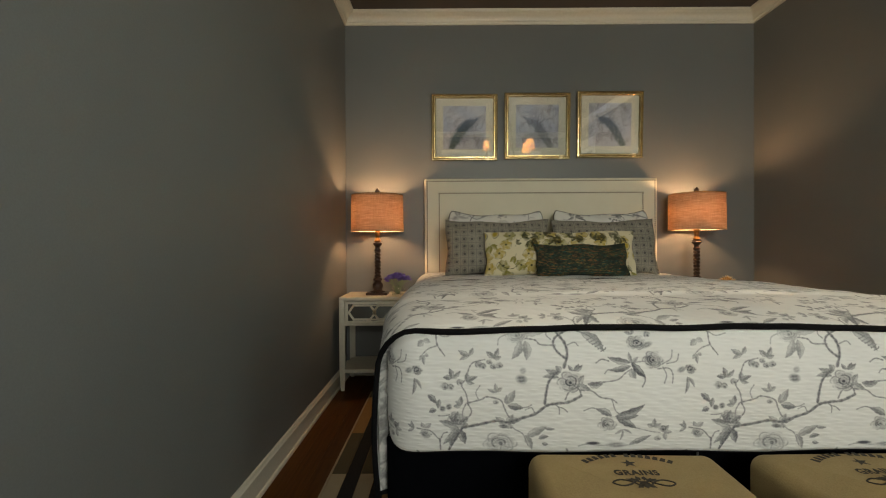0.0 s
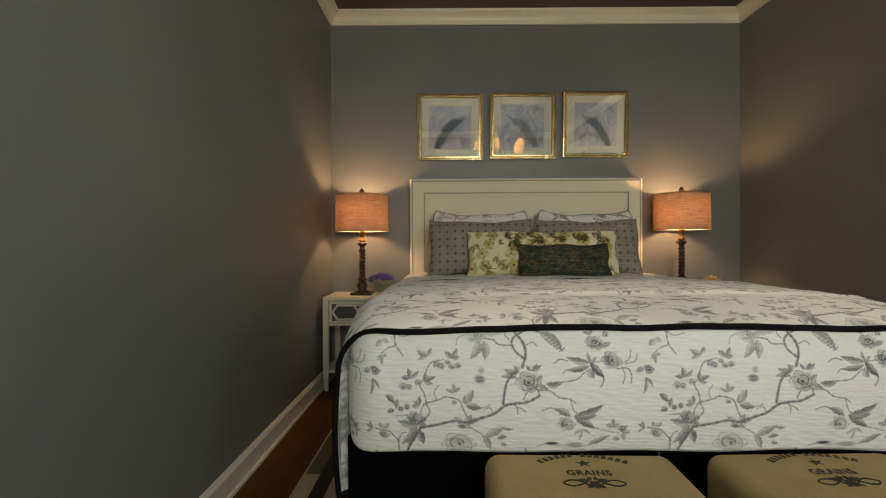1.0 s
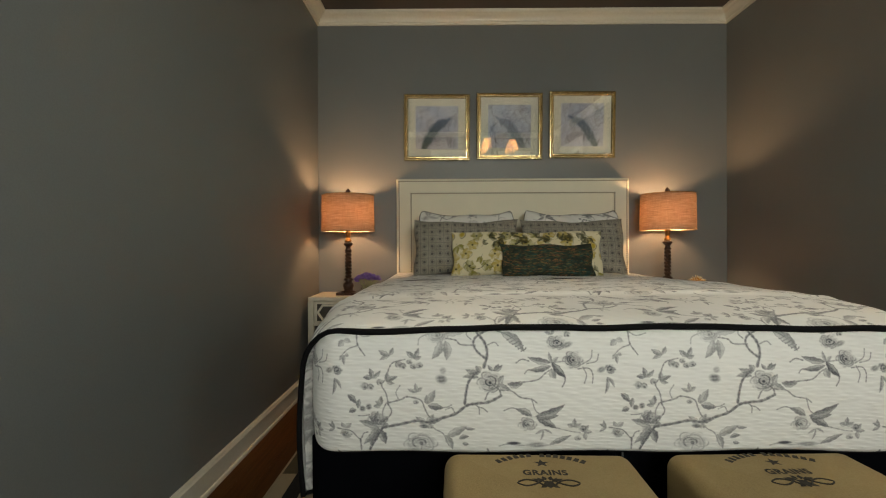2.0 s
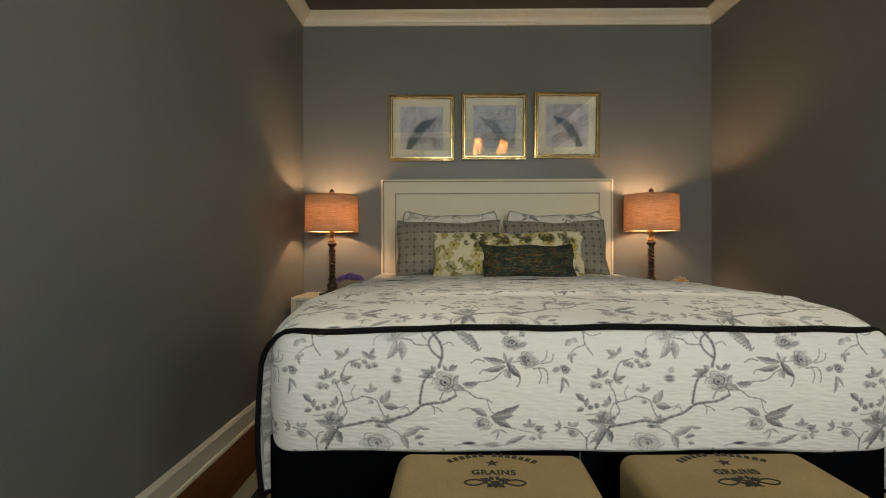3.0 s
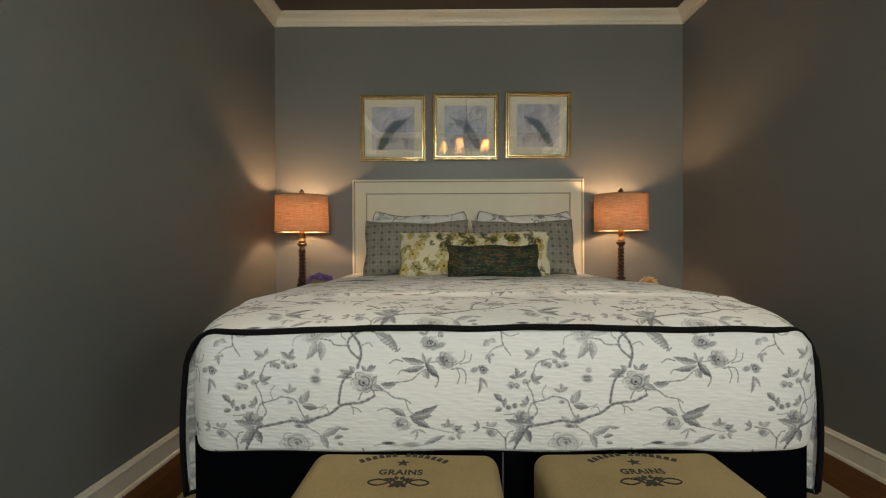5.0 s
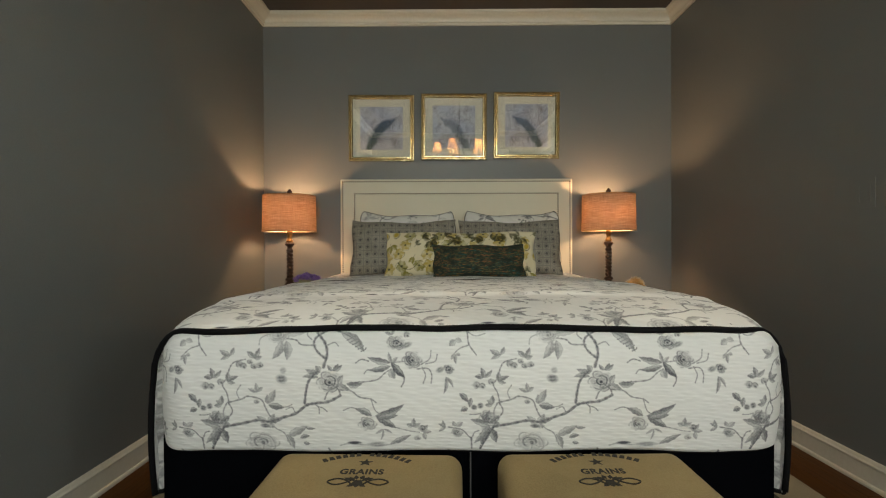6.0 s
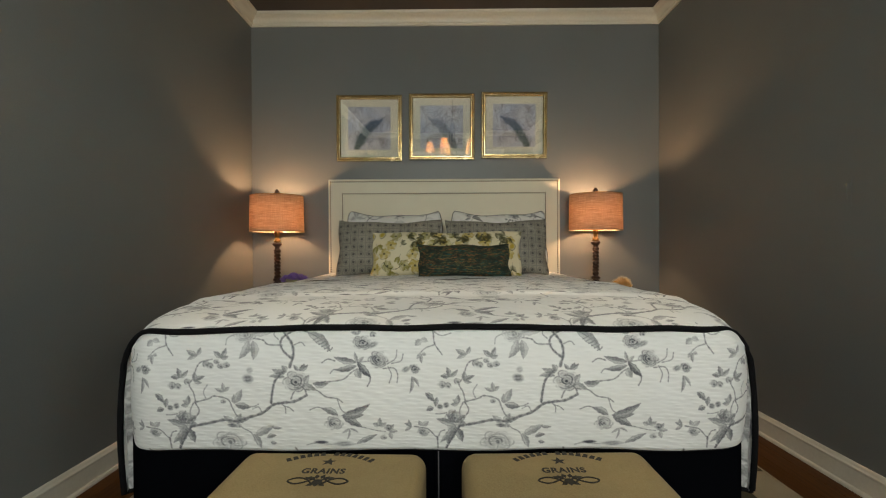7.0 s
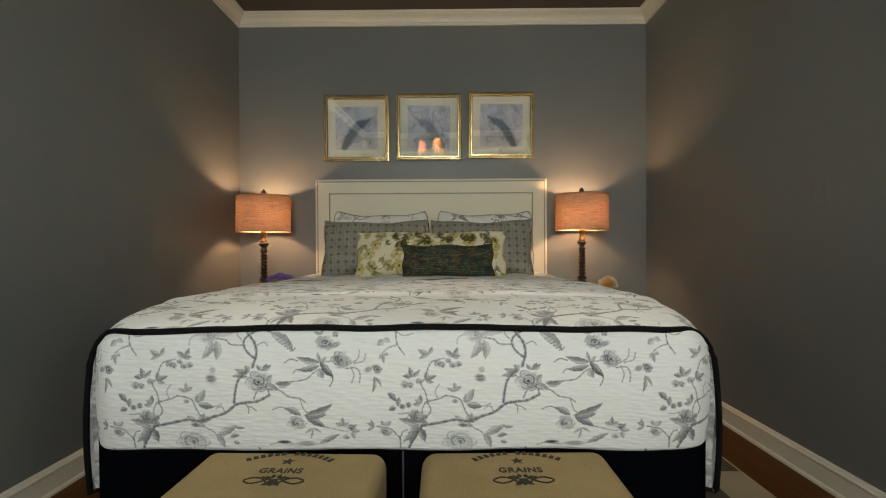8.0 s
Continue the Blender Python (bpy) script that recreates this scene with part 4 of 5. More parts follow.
# ---- nightstands ----
def nightstand(x):
    """Cream table with a fretwork drawer over mirror, square tapered legs and a low shelf."""
    W, D, H = 0.455, 0.37, 0.612
    ob = thing("nightstand", x, YB - 0.02, 0, "cream-painted nightstand with a mirrored fretwork drawer and low shelf", "nightstand", "nightstands beside the bed")
    y0, y1 = -D, 0.0
    part("tabletop", boxed(-W / 2, W / 2, y0, y1, H - 0.022, H, bevel=0.003), M_CREAM, ob)
    leg_bm = bmesh.new()
    a, b = 0.018, 0.011
    lo, hi = [bm_v for bm_v in ((-b, -b), (b, -b), (b, b), (-b, b))], [(-a, -a), (a, -a), (a, a), (-a, a)]
    zs = [(0.0, lo), (0.13, hi), (H - 0.022, hi)]
    rings = [[leg_bm.verts.new((px, py, z)) for px, py in sq] for z, sq in zs]
    for p, q in zip(rings, rings[1:]):
        for k in range(4):
            leg_bm.faces.new((p[k], p[(k + 1) % 4], q[(k + 1) % 4], q[k]))
    leg_bm.faces.new(rings[0][::-1])
    leg_bm.faces.new(rings[-1])
    leg = part("leg", leg_bm, M_CREAM, ob)
    spots = [(sx * (W / 2 - a), y) for sx in (-1, 1) for y in (y0 + a, y1 - a)]
    leg.matrix_basis = Matrix.Translation((*spots[0], 0))
    for sp in spots[1:]:
        again(leg, Matrix.Translation((*sp, 0)), ob)
    zt, zb = H - 0.022, H - 0.022 - 0.165
    for sx in (-1, 1):
        part("side_panel", boxed(sx * (W / 2 - 0.012) - 0.008, sx * (W / 2 - 0.012) + 0.008, y0 + 2 * a, y1 - 2 * a, zb, zt), M_CREAM, ob)
    part("back_panel", boxed(-W / 2 + 2 * a, W / 2 - 2 * a, y1 - 0.02, y1 - 0.008, zb, zt), M_CREAM, ob)
    part("bottom_panel", boxed(-W / 2 + 2 * a, W / 2 - 2 * a, y0 + 0.012, y1 - 0.021, zb, zb + 0.012), M_CREAM, ob)
    part("shelf", boxed(-W / 2 + 0.008, W / 2 - 0.008, y0 + 0.006, y1 - 0.006, 0.118, 0.142, bevel=0.003), M_CREAM, ob)
    # drawer front
    dw, d0, d1 = W / 2 - 2 * a - 0.003, zb + 0.015, zt - 0.006
    drawer = part("drawer", boxed(-dw, dw, y0 + 0.014, y0 + 0.30, d0, d1), M_CREAM, ob)
    bm, t = bmesh.new(), 0.017
    for d in ((-dw, -dw + t, d0, d1), (dw - t, dw, d0, d1), (-dw + t, dw - t, d0, d0 + t), (-dw + t, dw - t, d1 - t, d1)):
        box(bm, d[0], d[1], y0 + 0.004, y0 + 0.0138, d[2], d[3], 0.0015)
    part("drawer_frame", bm, M_CREAM, drawer)
    part("mirror_panel", boxed(-dw + t, dw - t, y0 + 0.0108, y0 + 0.0136, d0 + t, d1 - t), M_MIRROR, drawer, "mirrored panel")
    zc, hx, hz = (d0 + d1) / 2, 0.098, 0.046

    def bar(p, q, w=0.013):
        p, q = Vector((p[0], 0, p[1])), Vector((q[0], 0, q[1]))
        d = q - p
        m = Matrix.Translation((p + q) / 2 + Vector((0, y0 + 0.0075, zc))) @ Matrix.Rotation(-math.atan2(d.z, d.x), 4, "Y") @ Matrix.Diagonal((d.length + w * 0.5, 0.006, w, 1))
        bm = bmesh.new()
        bmesh.ops.create_cube(bm, size=1.0, matrix=m)
        part("fret_bar", bm, M_CREAM, drawer)
    for cx in (-0.080, 0.080):
        pts = [(cx - hx + 0.012, 0), (cx - hx * 0.55, hz), (cx + hx * 0.55, hz), (cx + hx - 0.012, 0), (cx + hx * 0.55, -hz), (cx - hx * 0.55, -hz)]
        for p, q in zip(pts, pts[1:] + pts[:1]):
            bar(p, q)
    bar((-0.03, hz), (0.03, hz), 0.010)
    bar((-0.03, -hz), (0.03, -hz), 0.010)
    return ob


nightstand(-0.43)
nightstand(1.825)
NS_TOP = 0.612


# ---- table lamps ----
def table_lamp(x, y, rz):
    ob = thing("table_lamp", x, y, NS_TOP, "lit table lamp with a linen drum shade and dark barley-twist stem", "lamp", "bedside lamps", rz=rz)
    part("base", boxed(-0.072, 0.072, -0.072, 0.072, 0.0, 0.016, bevel=0.004), M_WOOD_DARK, ob, "dark square wood plinth")
    prof = [(0.050, 0.0155), (0.052, 0.022), (0.034, 0.028), (0.029, 0.034), (0.033, 0.042), (0.038, 0.058), (0.036, 0.074), (0.024, 0.086), (0.021, 0.092), (0.031, 0.098), (0.033, 0.105), (0.027, 0.112), (0.020, 0.116)]
    part("lower_turning", lathe(prof, 32), M_WOOD_DARK, ob, smooth=True)
    zs = np.linspace(0.114, 0.300, 90)
    part("twist_stem", lathe([(0.0195, z) for z in zs], 36, lambda a, z: 1 + 0.22 * math.sin(2 * a + z * 260)), M_WOOD_DARK, ob, "barley-twist stem", True)
    part("upper_turning", lathe([(0.018, 0.298), (0.026, 0.304), (0.018, 0.312), (0.016, 0.326), (0.030, 0.340), (0.034, 0.348), (0.030, 0.354), (0.014, 0.358)], 32), M_WOOD_DARK, ob, smooth=True)
    part("socket", lathe([(0.014, 0.357), (0.022, 0.362), (0.024, 0.372), (0.015, 0.380), (0.014, 0.400), (0.018, 0.404), (0.018, 0.455), (0.013, 0.460), (0.013, 0.534), (0.0, 0.535)], 24), M_BRASS, ob, "aged brass socket", True)
    z0, z1, ra, rb = 0.432, 0.677, 0.179, 0.175
    bm = lathe([(ra, z0), (ra * 0.5 + rb * 0.5, (z0 + z1) / 2), (rb, z1), (rb - 0.0016, z1), (ra - 0.0016, z0)], 72)
    bm.faces.ensure_lookup_table()
    caps = [f for f in bm.faces if len(f.verts) > 10]
    bmesh.ops.delete(bm, geom=caps, context="FACES_ONLY")
    shade = part("shade", bm, M_SHADE, ob, "orange-glowing woven linen drum shade", True)
    bm = lathe([(ra - 0.0022, z0 + 0.001), (ra - 0.0040, z0 + 0.001), (ra - 0.0042, z0 + 0.007), (ra - 0.0024, z0 + 0.007)], 72)
    bmesh.ops.delete(bm, geom=[f for f in bm.faces if len(f.verts) > 10], context="FACES_ONLY")
    part("lining", bm, M_LINING, shade, "pale lining inside the lower edge", True)
    for zz, rr in ((z0, ra), (z1, rb)):
        bm = bmesh.new()
        tube(bm, [(rr * math.cos(a), rr * math.sin(a), zz) for a in np.linspace(0, 2 * math.pi, 73)], 0.0028, 6)
        part("rim", bm, M_BRASS, shade)
    bm = bmesh.new()
    for a in (0.3, 0.3 + 2.094, 0.3 + 4.189):
        tube(bm, [(0, 0, z1 - 0.006), (rb * math.cos(a), rb * math.sin(a), z1 - 0.004)], 0.0016, 6)
    part("spider", bm, M_BRASS, shade)
    bm = bmesh.new()
    tube(bm, smooth_line([(0.016, 0, 0.405), (0.050, 0, 0.46), (0.058, 0, 0.54), (0.040, 0, 0.63), (0.0, 0, 0.672), (-0.040, 0, 0.63), (-0.058, 0, 0.54), (-0.050, 0, 0.46), (-0.016, 0, 0.405)], 6), 0.0016, 6)
    part("harp", bm, M_BRASS, ob, "thin brass harp")
    part("finial", lathe([(0.0, 0.671), (0.014, 0.673), (0.016, 0.680), (0.008, 0.686), (0.007, 0.692), (0.017, 0.700), (0.018, 0.708), (0.010, 0.718), (0.004, 0.726), (0.0, 0.727)], 20), M_WOOD_DARK, ob, "dark turned finial", True)
    part("bulb", lathe([(0.0, 0.536), (0.013, 0.540), (0.020, 0.555), (0.025, 0.572), (0.026, 0.587), (0.022, 0.602), (0.012, 0.613), (0.0, 0.616)], 20), M_BULB, ob, "glowing warm bulb", True)
    return ob


table_lamp(-0.43, 3.225, 0)
table_lamp(1.767, 3.245, 25)


# ---- small things on the nightstands ----
def flower_vase(x, y):
    rng = random.Random(8)
    ob = thing("flower_vase", x, y, NS_TOP, "small clear glass bowl of violet flowers on the nightstand", "flowers")
    prof = [(0.034, 0.0), (0.040, 0.004), (0.047, 0.03), (0.046, 0.055), (0.043, 0.072), (0.041, 0.072), (0.0435, 0.055), (0.0445, 0.03), (0.037, 0.008), (0.0, 0.008)]
    part("bowl", lathe(prof, 36), M_VASE, ob, "clear glass bowl", True)
    for k in range(34):
        a, rr = rng.uniform(0, 6.3), 0.078 * math.sqrt(rng.random())
        tip = Vector((rr * math.cos(a), rr * 0.8 * math.sin(a), 0.140 - 0.45 * rr + rng.uniform(-0.018, 0.012)))
        bm = bmesh.new()
        tube(bm, smooth_line([(tip.x * 0.15, tip.y * 0.15, 0.012), (tip.x * 0.45, tip.y * 0.45, 0.07), tuple(tip)], 3), 0.001, 5)
        stem = part("stem", bm, M_STEM, ob)
        bm = bmesh.new()
        for j in range(11):
            b, el = 2.4 * j + rng.random(), 0.15 + 0.11 * j
            d = Vector((math.cos(b) * math.cos(el), math.sin(b) * math.cos(el), math.sin(el)))
            s1 = d.cross(Vector((0, 0, 1))).normalized()
            L, wd = rng.uniform(0.020, 0.029), rng.uniform(0.007, 0.011)
            c0 = bm.verts.new(tip)
            l, m2, r2, e = (bm.verts.new(tip + d * L * f + s1 * wd * g + Vector((0, 0, h))) for f, g, h in ((0.55, -1, 0.002), (0.6, 0, -0.002), (0.55, 1, 0.002), (1.0, 0, 0.003)))
            for tri in ((c0, l, m2), (c0, m2, r2), (l, e, m2), (m2, e, r2)):
                bm.faces.new(tri)
        part("blossom", bm, M_PETAL, stem, "violet blossom")
    return ob


flower_vase(-0.285, 3.14)


def straw_ball(x, y):
    rng = random.Random(4)
    ob = thing("straw_flower_ornament", x, y, NS_TOP, "spiky golden straw flower with pale tips on the nightstand", "ornament")
    part("core", lathe([(0.0, 0.0), (0.028, 0.0), (0.034, 0.02), (0.030, 0.05), (0.018, 0.075), (0.0, 0.09)], 20), M_STRAW, ob, smooth=True)
    spikes, tips = bmesh.new(), bmesh.new()
    for k in range(150):
        el, a = math.asin(min(1, -0.15 + 1.15 * (k + 0.5) / 150)), 2.39996 * k
        d = Vector((math.cos(a) * math.cos(el), math.sin(a) * math.cos(el), math.sin(el)))
        L, c = 0.066 * rng.uniform(0.85, 1.08), Vector((0, 0, 0.058))
        tube(spikes, [c + d * 0.018, c + d * L * 0.6, c + d * L * 0.86], lambda t: 0.0042 - 0.0012 * t, 5)
        tube(tips, [c + d * L * 0.84, c + d * L], lambda t: 0.0032 - 0.002 * t, 5)
    part("petals", spikes, M_STRAW, ob, "golden straw petals")
    part("petal_tips", tips, M_STRAW_TIP, ob, "pale petal tips")
    return ob


straw_ball(1.905, 3.13)


# ---- framed prints ----
def art(seed, flip):
    """Pale blue sky, bare twigs and one dark plume-like sweep."""
    rng, twig, plume = random.Random(seed), Cloth(280, 280, False), Cloth(280, 280, False)
    for k in range(80):
        x, y, a = rng.uniform(0, 280), rng.uniform(0, 270), rng.uniform(-2.4, -0.7)
        twig.line([(x, y), (x + 30 * math.cos(a), y + 30 * math.sin(a)), (x + 55 * math.cos(a + 0.5), y + 55 * math.sin(a + 0.5))], 2.6, 1.6, rng.uniform(0.35, 0.90))
        for j in range(3):
            twig.blob(x + rng.uniform(-25, 25), y + rng.uniform(-40, 10), rng.uniform(5, 14), rng.uniform(3, 7), rng.random() * 3, rng.uniform(0.2, 0.5), 0.8)
    f = (lambda x: x) if not flip else (lambda x: 280 - x)
    spine = smooth_line([(f(55), 270, 0), (f(95), 200, 0), (f(140), 135, 0), (f(192), 104, 0), (f(222), 84, 0)], 10)
    for k, p in enumerate(spine):
        t = k / (len(spine) - 1)
        w = 27 + (22 - 4 * seed) * math.sin(math.pi * min(1, t * 1.25)) - 32 * max(0, t - 0.70) / 0.30
        # middle print's plume is paler: the glass's reflection is put into its ink
        plume.blob(p[0] + 3 * rng.uniform(-1, 1), p[1], max(w, 11), max(w * 0.9, 11), rng.random() * 3, (1.0, 0.66, 0.95)[seed - 1], 0.5, 0.55)
    for k in range(3):
        twig.line([(f(120), 205 + 14 * k), (f(180), 190 + 10 * k), (f(235), 215 + 8 * k), (f(210), 255)], 4, 2, 0.7)
    n = 110
    x, z = np.meshgrid(np.linspace(0, 0.28, n), np.linspace(0, 0.28, n))
    cloud = 0.5 + 0.5 * np.sin(x * 31 + 2 * np.sin(z * 23 + seed))
    col = np.array([0.60, 0.66, 0.80]) * (1 - 0.35 * cloud[..., None]) + np.array([0.86, 0.83, 0.80]) * 0.35 * cloud[..., None]
    lower = np.clip((0.14 - z) / 0.1, 0, 1)[..., None]
    col = col * (1 - 0.4 * lower) + 0.4 * lower * np.array([0.72, 0.66, 0.62])
    kt, kp = twig.at(x, 0.28 - z)[..., None], plume.at(x, 0.28 - z)[..., None]
    col = col * (1 - kt * np.array([0.82, 0.87, 0.90]))
    grad = (z / 0.28)[..., None]
    tone = np.array([0.10, 0.17, 0.33]) * grad + np.array([0.09, 0.13, 0.09]) * (1 - grad)
    return col * (1 - kp) + tone * kp


def picture(x, z, seed, flip, tilt, roll):
    Wd = 0.239
    ob = thing("framed_print", x, YB - 0.010, z - Wd, "square gilt-framed print with a wide cream mat under glass", "picture", "prints over the bed")
    ob.matrix_basis = pose(x, YB - 0.010, z - Wd, tilt, roll, 0)
    prof = [(0.0, 0.0), (0.0, -0.016), (0.004, -0.022), (0.010, -0.023), (0.013, -0.018), (0.017, -0.018), (0.020, -0.024), (0.026, -0.024), (0.030, -0.017), (0.032, -0.010), (0.032, -0.004)]

    def moulding(a, b):
        bm, loops = bmesh.new(), []
        for d, y in prof[a:b]:
            e = Wd - d
            loops.append([bm.verts.new(q) for q in ((-e, y, Wd - e), (e, y, Wd - e), (e, y, Wd + e), (-e, y, Wd + e))])
        for p, q in zip(loops, loops[1:]):
            for k in range(4):
                bm.faces.new((p[k], p[(k + 1) % 4], q[(k + 1) % 4], q[k]))
        bmesh.ops.recalc_face_normals(bm, faces=bm.faces)
        return bm
    part("outer_moulding", moulding(0, 5), M_GOLD, ob, "gilt outer moulding")
    part("groove", moulding(4, 6), M_GILT_DARK, ob, "dark gilt groove")
    part("inner_moulding", moulding(5, 11), M_GOLD, ob, "bright gilt inner moulding")
    part("backing", boxed(-Wd + 0.004, Wd - 0.004, -0.004, 0.0, 0.004, 2 * Wd - 0.004), M_MAT, ob)
    e = Wd - 0.031
    bm, o = bmesh.new(), 0.155
    for d in ((-e, -o, -e, e), (o, e, -e, e), (-o, o, o, e), (-o, o, -e, -o)):
        box(bm, d[0], d[1], -0.0085, -0.006, Wd + d[2], Wd + d[3])
    part("mat", bm, M_MAT, ob, "wide cream mat")
    col = art(seed, flip)
    n = col.shape[0]
    px, pz = np.meshgrid(np.linspace(-0.156, 0.156, n), np.linspace(-0.156, 0.156, n))
    grid_mesh("print", np.stack([px, px * 0 - 0.0055, Wd + pz], -1), M_ART, ob, "pale blue-grey print of plumes and twigs", col)
    glass = part("pane", boxed(-e, e, -0.0125, -0.0105, Wd - e, Wd + e), M_PANE, ob, "reflecting glass")
    glass.visible_shadow = False
    return ob


picture(0.178, 1.801, 1, False, 2.0, 0.3)
picture(0.705, 1.808, 2, True, 1.9, 0.3)
picture(1.232, 1.816, 3, True, 2.1, 0.3)


# ---- ottomans ----
def ottoman(x, y, rz):
    w, h = 0.227, 0.420
    ob = thing("ottoman", x, y, 0.010, "burlap-covered cube ottoman with faded black sack printing", "ottoman", "ottomans at the bed's foot", rz=rz)
    bm = bmesh.new()
    bmesh.ops.create_cube(bm, size=1.0, matrix=Matrix.Translation((0, 0, h / 2)) @ Matrix.Diagonal((2 * w, 2 * w, h, 1)))
    bmesh.ops.bevel(bm, geom=[e for e in bm.edges if abs(e.verts[0].co.z - e.verts[1].co.z) > 0.1], offset=0.036, segments=8, profile=0.5, affect="EDGES")
    top = [e for e in bm.edges if all(v.co.z > h - 1e-4 for v in e.verts)]
    bmesh.ops.bevel(bm, geom=top, offset=0.036, segments=8, profile=0.5, affect="EDGES")
    part("cushion", bm, M_BURLAP, ob, "tan burlap cover", True)
    zt = h + 0.0012

    def flat_shape(pts2):
        b = bmesh.new()
        b.faces.new([b.verts.new((px, py, zt)) for px, py in pts2])
        return b
    star = [((0.019 if k % 2 == 0 else 0.0078) * math.sin(math.pi * k / 5), 0.155 + (0.019 if k % 2 == 0 else 0.0078) * math.cos(math.pi * k / 5)) for k in range(10)]
    part("star", flat_shape(star), M_INK, ob, "printed black star")
    # a name in an arc becomes plain bars
    bars = bmesh.new()
    R, cy = 0.166, 0.030
    for k in range(14):
        if k == 6:
            continue
        a = (k - 6.5) * 0.098
        u, t = Vector((math.sin(a), math.cos(a), 0)), Vector((math.cos(a), -math.sin(a), 0))
        c = Vector((0, cy, zt)) + u * R
        q = [c + t * dx + u * dy for dx, dy in ((-0.0062, -0.009), (0.0062, -0.009), (0.0050, 0.009), (-0.0050, 0.009))]
        bars.faces.new([bars.verts.new(p) for p in q])
    part("arched_lettering", bars, M_INK, ob, "arched black lettering bars")
    fc = bpy.data.curves.new("word", "FONT")
    fc.body, fc.size, fc.align_x, fc.offset, fc.space_character = "GRAINS", 0.033, "CENTER", 0.0014, 1.12
    word = new("word", fc)
    bpy.context.view_layer.update()
    me = bpy.data.meshes.new_from_object(word.evaluated_get(bpy.context.evaluated_depsgraph_get()))
    bpy.data.objects.remove(word)
    me.materials.clear()
    me.materials.append(M_INK)
    me.transform(Matrix.Translation((0, 0.100, zt)) @ Matrix.Diagonal((0.79, 0.95, 1, 1)))
    wd = new("word", me)
    wd.parent = ob
    tagged(wd, "printed word GRAINS")
    # emblem: a knot of leaves with two scrolls
    for sx in (-1, 1):
        em = bmesh.new()
        tube(em, [(sx * px, 0.063 + py, zt - 0.001) for px, py, _ in smooth_line([(0.008, -0.012, 0), (0.026, 0.010, 0), (0.048, 0.016, 0), (0.066, 0.004, 0), (0.050, -0.008, 0), (0.030, -0.002, 0), (0.012, 0.014, 0)], 6)], 0.0021, 5)
        part("printed_scroll", em, M_INK, ob)
        for px, py, L, a in ((0.006, 0.004, 0.026, 0.9), (0.014, 0.010, 0.022, 0.5), (0.004, 0.012, 0.020, 1.3), (0.004, -0.006, 0.02, -0.6)):
            d, s1 = Vector((sx * math.cos(a), math.sin(a), 0)), Vector((-sx * math.sin(a), math.cos(a), 0))
            o = Vector((sx * px, 0.063 + py, 0))
            quad = [o, o + d * L * 0.5 + s1 * 0.006, o + d * L, o + d * L * 0.5 - s1 * 0.006]
            part("printed_leaf", flat_shape([(p.x, p.y) for p in quad]), M_INK, ob)
    part("printed_heart", flat_shape([(px, 0.063 + py) for px, py in ((0, -0.020), (0.013, -0.004), (0.007, 0.010), (-0.007, 0.010), (-0.013, -0.004))]), M_INK, ob)
    # lower lines that cannot be read
    bars = bmesh.new()
    for x0, x1, y0 in ((-0.03, -0.017, -0.03), (-0.013, -0.001, -0.03), (0.003, 0.013, -0.03), (0.017, 0.03, -0.03), (-0.115, -0.085, -0.034), (0.085, 0.115, -0.034), (-0.09, 0.09, -0.085), (-0.06, 0.06, -0.13)):
        bars.faces.new([bars.verts.new(p) for p in ((x0, y0, zt), (x1, y0, zt), (x1, y0 + 0.018, zt), (x0, y0 + 0.018, zt))])
    part("lower_lettering", bars, M_INK, ob, "unreadable printed lines")
    return ob


pouf = ottoman(0.450, 0.990, -1.5)
copy_thing(pouf, pose(0.998, 0.992, 0.010, 0, 0, 0.8))


# ---- light switch on the side wall ----
switch = thing("light_switch", XR, 1.90, 1.085, "light switch plate painted the wall's dark grey", "light switch", rz=-90)
part("plate", boxed(-0.058, 0.058, -0.0022, 0.004, 0.0, 0.115), M_WALL, switch)
for x in (-0.023, 0.023):
    part("rocker", boxed(x - 0.016, x + 0.016, -0.0036, -0.0018, 0.024, 0.091), M_WALL, switch)


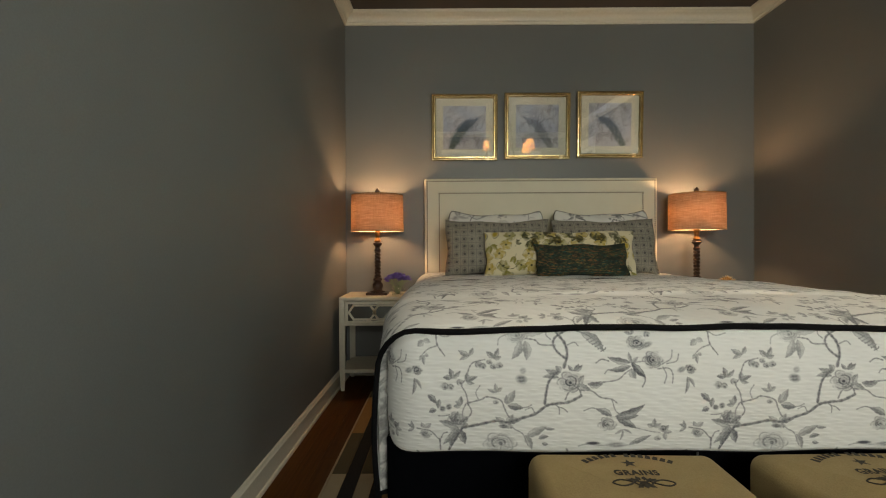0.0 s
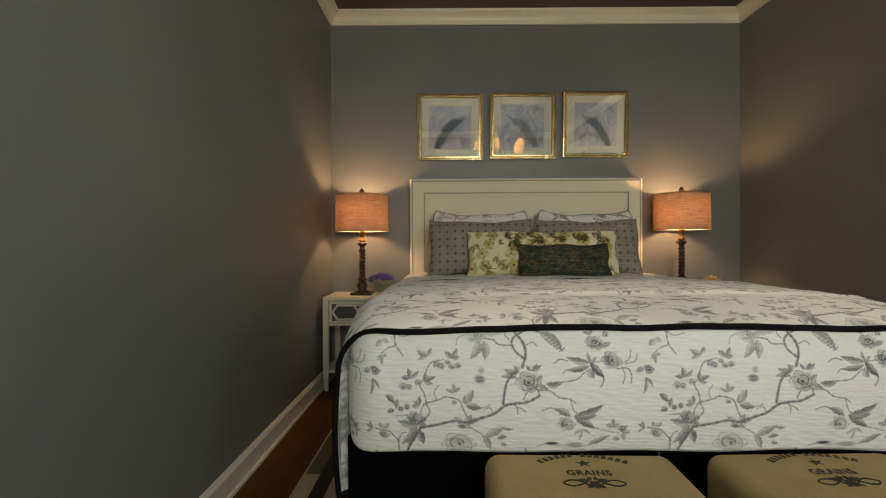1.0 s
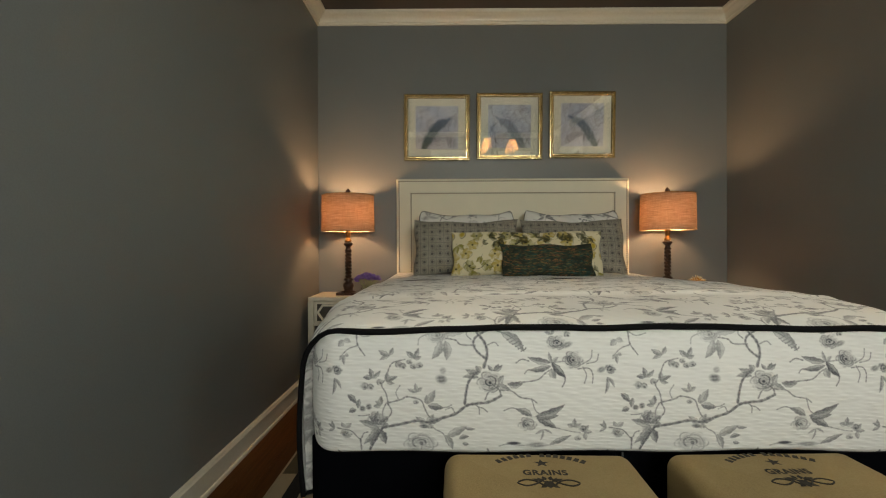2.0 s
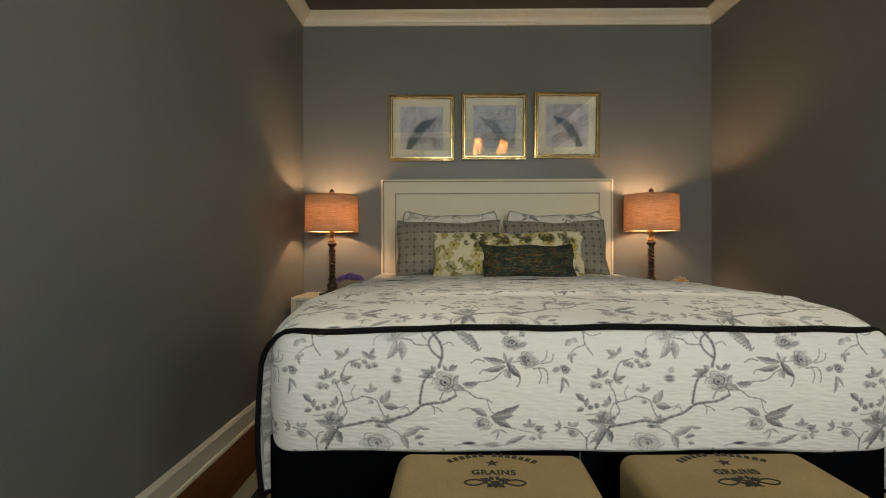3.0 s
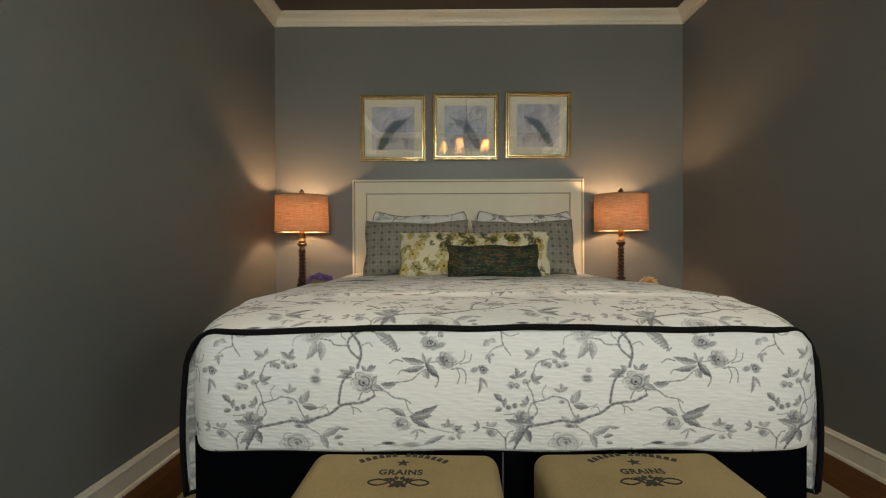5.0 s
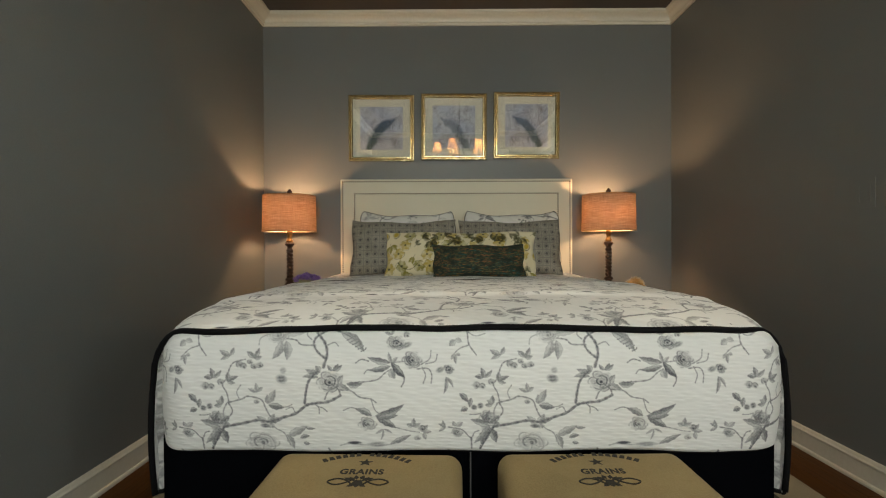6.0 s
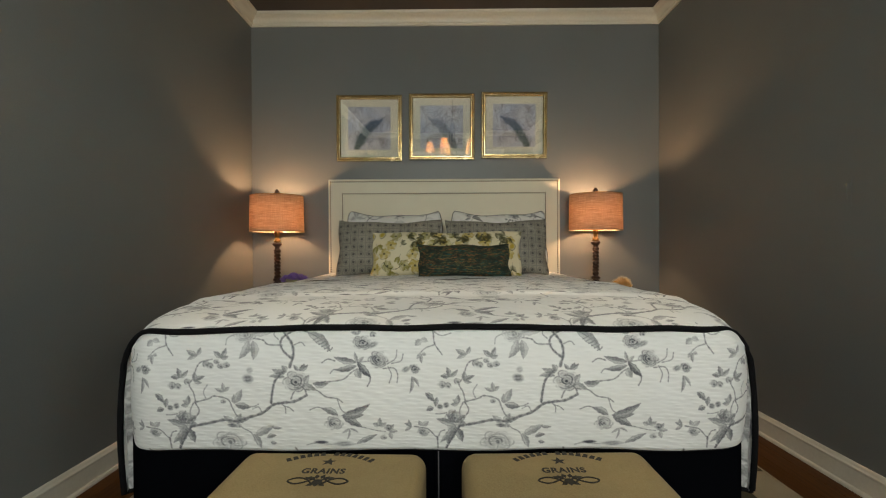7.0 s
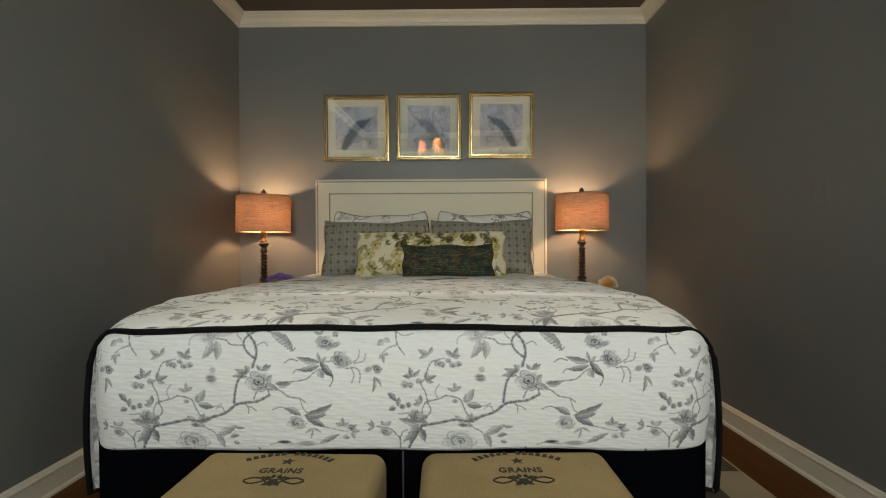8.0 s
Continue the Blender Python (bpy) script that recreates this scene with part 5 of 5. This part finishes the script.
# ---- chandelier ----
def chandelier(x, y):
    ob = thing("chandelier", x, y, 1.80, "dark iron chandelier with five small lit shades", "chandelier")
    top = CEIL - 1.80
    part("canopy", lathe([(0.0, top - 0.03), (0.05, top - 0.028), (0.062, top - 0.01), (0.062, top), (0.0, top)], 28), M_IRON, ob, smooth=True)
    part("stem", lathe([(0.0, 0.0), (0.012, 0.01), (0.028, 0.04), (0.014, 0.07), (0.01, 0.10), (0.009, 0.36), (0.030, 0.372), (0.034, 0.385), (0.034, 0.425), (0.028, 0.44), (0.010, 0.45), (0.006, 0.47), (0.006, top - 0.02)], 20), M_IRON, ob, smooth=True)
    for k in range(5):
        a = radians(38 + 72 * k)
        c, s1 = math.cos(a), math.sin(a)
        P = lambda rr, z: (rr * c, rr * s1, z)
        bm = bmesh.new()
        tube(bm, smooth_line([P(0.01, 0.04), P(0.10, -0.01), P(0.20, 0.01), P(0.27, 0.07)], 6), 0.006, 6)
        tube(bm, smooth_line([P(0.026, 0.40), P(0.036, 0.26), P(0.065, 0.10), P(0.12, -0.006)], 5), 0.005, 6)
        arm = part("arm", bm, M_IRON, ob)
        bm = lathe([(0.0, 0.065), (0.022, 0.068), (0.026, 0.076), (0.011, 0.080), (0.010, 0.185), (0.0, 0.186)], 16)
        bmesh.ops.translate(bm, verts=bm.verts, vec=P(0.27, 0.0))
        part("candle_cup", bm, M_IRON, arm, smooth=True)
        bm = lathe([(0.062, 0.13), (0.032, 0.245)], 32)
        bmesh.ops.delete(bm, geom=[f for f in bm.faces if len(f.verts) > 10], context="FACES_ONLY")
        bmesh.ops.translate(bm, verts=bm.verts, vec=P(0.27, 0.0))
        part("shade", bm, M_PARCHMENT, arm, "small lit fabric shade", True)
        bm = lathe([(0.0, 0.186), (0.011, 0.189), (0.013, 0.205), (0.008, 0.224), (0.0, 0.232)], 14)
        bmesh.ops.translate(bm, verts=bm.verts, vec=P(0.27, 0.0))
        part("bulb", bm, M_BULB_SMALL, arm, "glowing candle bulb", True)
    return ob


chandelier(0.815, 1.22)


# ---- rug ----
rug = thing("rug", 0.80, 1.6, 0.0, "patchwork wool rug in cream, ochre, olive and black under the bed", "rug")
RX0, RX1, RY0, RY1 = -0.445 - 0.80, 2.035 - 0.80, -0.6 - 1.6, 3.02 - 1.6
part("pile", boxed(RX0, RX1, RY0, RY1, 0.0005, 0.008, bevel=0.003), M_RUG["ochre"], rug)
blocks = [(RX0 + 0.006, RX0 + 0.066, y0, y1, c) for y0, y1, c in ((1.30, 1.42, "olive"), (0.76, 1.30, "ochre"), (0.35, 0.76, "olive"), (-0.30, 0.35, "cream"), (-0.9, -0.30, "olive"), (-1.5, -0.9, "ochre"), (-2.2, -1.5, "cream"))]
blocks += [(RX0 - 0.004, RX0 + 0.006, RY0, RY1, "cream"), (RX1 - 0.006, RX1 + 0.004, RY0, RY1, "cream")]
blocks += [(RX0 + 0.066, RX0 + 0.125, RY0, RY1, "black"), (RX0 + 0.185, RX0 + 0.235, RY0, RY1, "black")]
blocks += [(RX0 + 0.125, RX0 + 0.185, 0.35, 0.80, "olive"), (RX0 + 0.125, RX0 + 0.185, -0.30, 0.35, "cream"), (RX0 + 0.235, RX0 + 0.33, -0.30, 0.35, "ochre")]
blocks += [(RX1 - 0.165, RX1 - 0.006, y0, y1, c) for y0, y1, c in ((0.35, 1.42, "olive"), (-0.30, 0.35, "cream"), (-0.9, -0.30, "olive"), (-1.5, -0.9, "cream"), (-2.2, -1.5, "olive"))]
blocks += [(RX1 - 0.40, RX1 - 0.165, -0.30, 0.35, "olive")]
for x0, x1, y0, y1, c in blocks:
    part("patch", boxed(x0 + 0.001, x1 - 0.001, y0 + 0.001, y1 - 0.001, 0.006, 0.0105), M_RUG[c], rug, c + " wool patch")


# ---- floor, laid last ----
floor = tagged(part("floor", boxed(XL - T, XR + T, YF - T, YB + T, -0.08, -0.012), M_FLOOR), "dark red-brown stained hardwood plank floor", "floor", kind="structure")
rng, wd = random.Random(2), 0.083
stock = {}
for k in range(int((XR - XL) / wd) + 1):
    x, y = XL + k * wd, YF + rng.uniform(-1.0, 0.0)
    w = min(wd, XR - x)
    while y < YB:
        L = rng.choice((1.1, 1.4, 1.7))
        y0, y1 = max(y, YF), min(y + L, YB)
        if y1 - y0 > 0.03 and w > 0.01:
            key = (round(w, 3), round(y1 - y0, 3))
            if key not in stock:
                stock[key] = part("plank", boxed(0.0002, w - 0.0002, 0.0002, y1 - y0 - 0.0002, -0.0119, 0.0, bevel=0.0008, segs=1), M_FLOOR, floor)
                stock[key].matrix_basis = Matrix.Translation((x, y0, 0))
            else:
                again(stock[key], Matrix.Translation((x, y0, 0)), floor)
        y += L
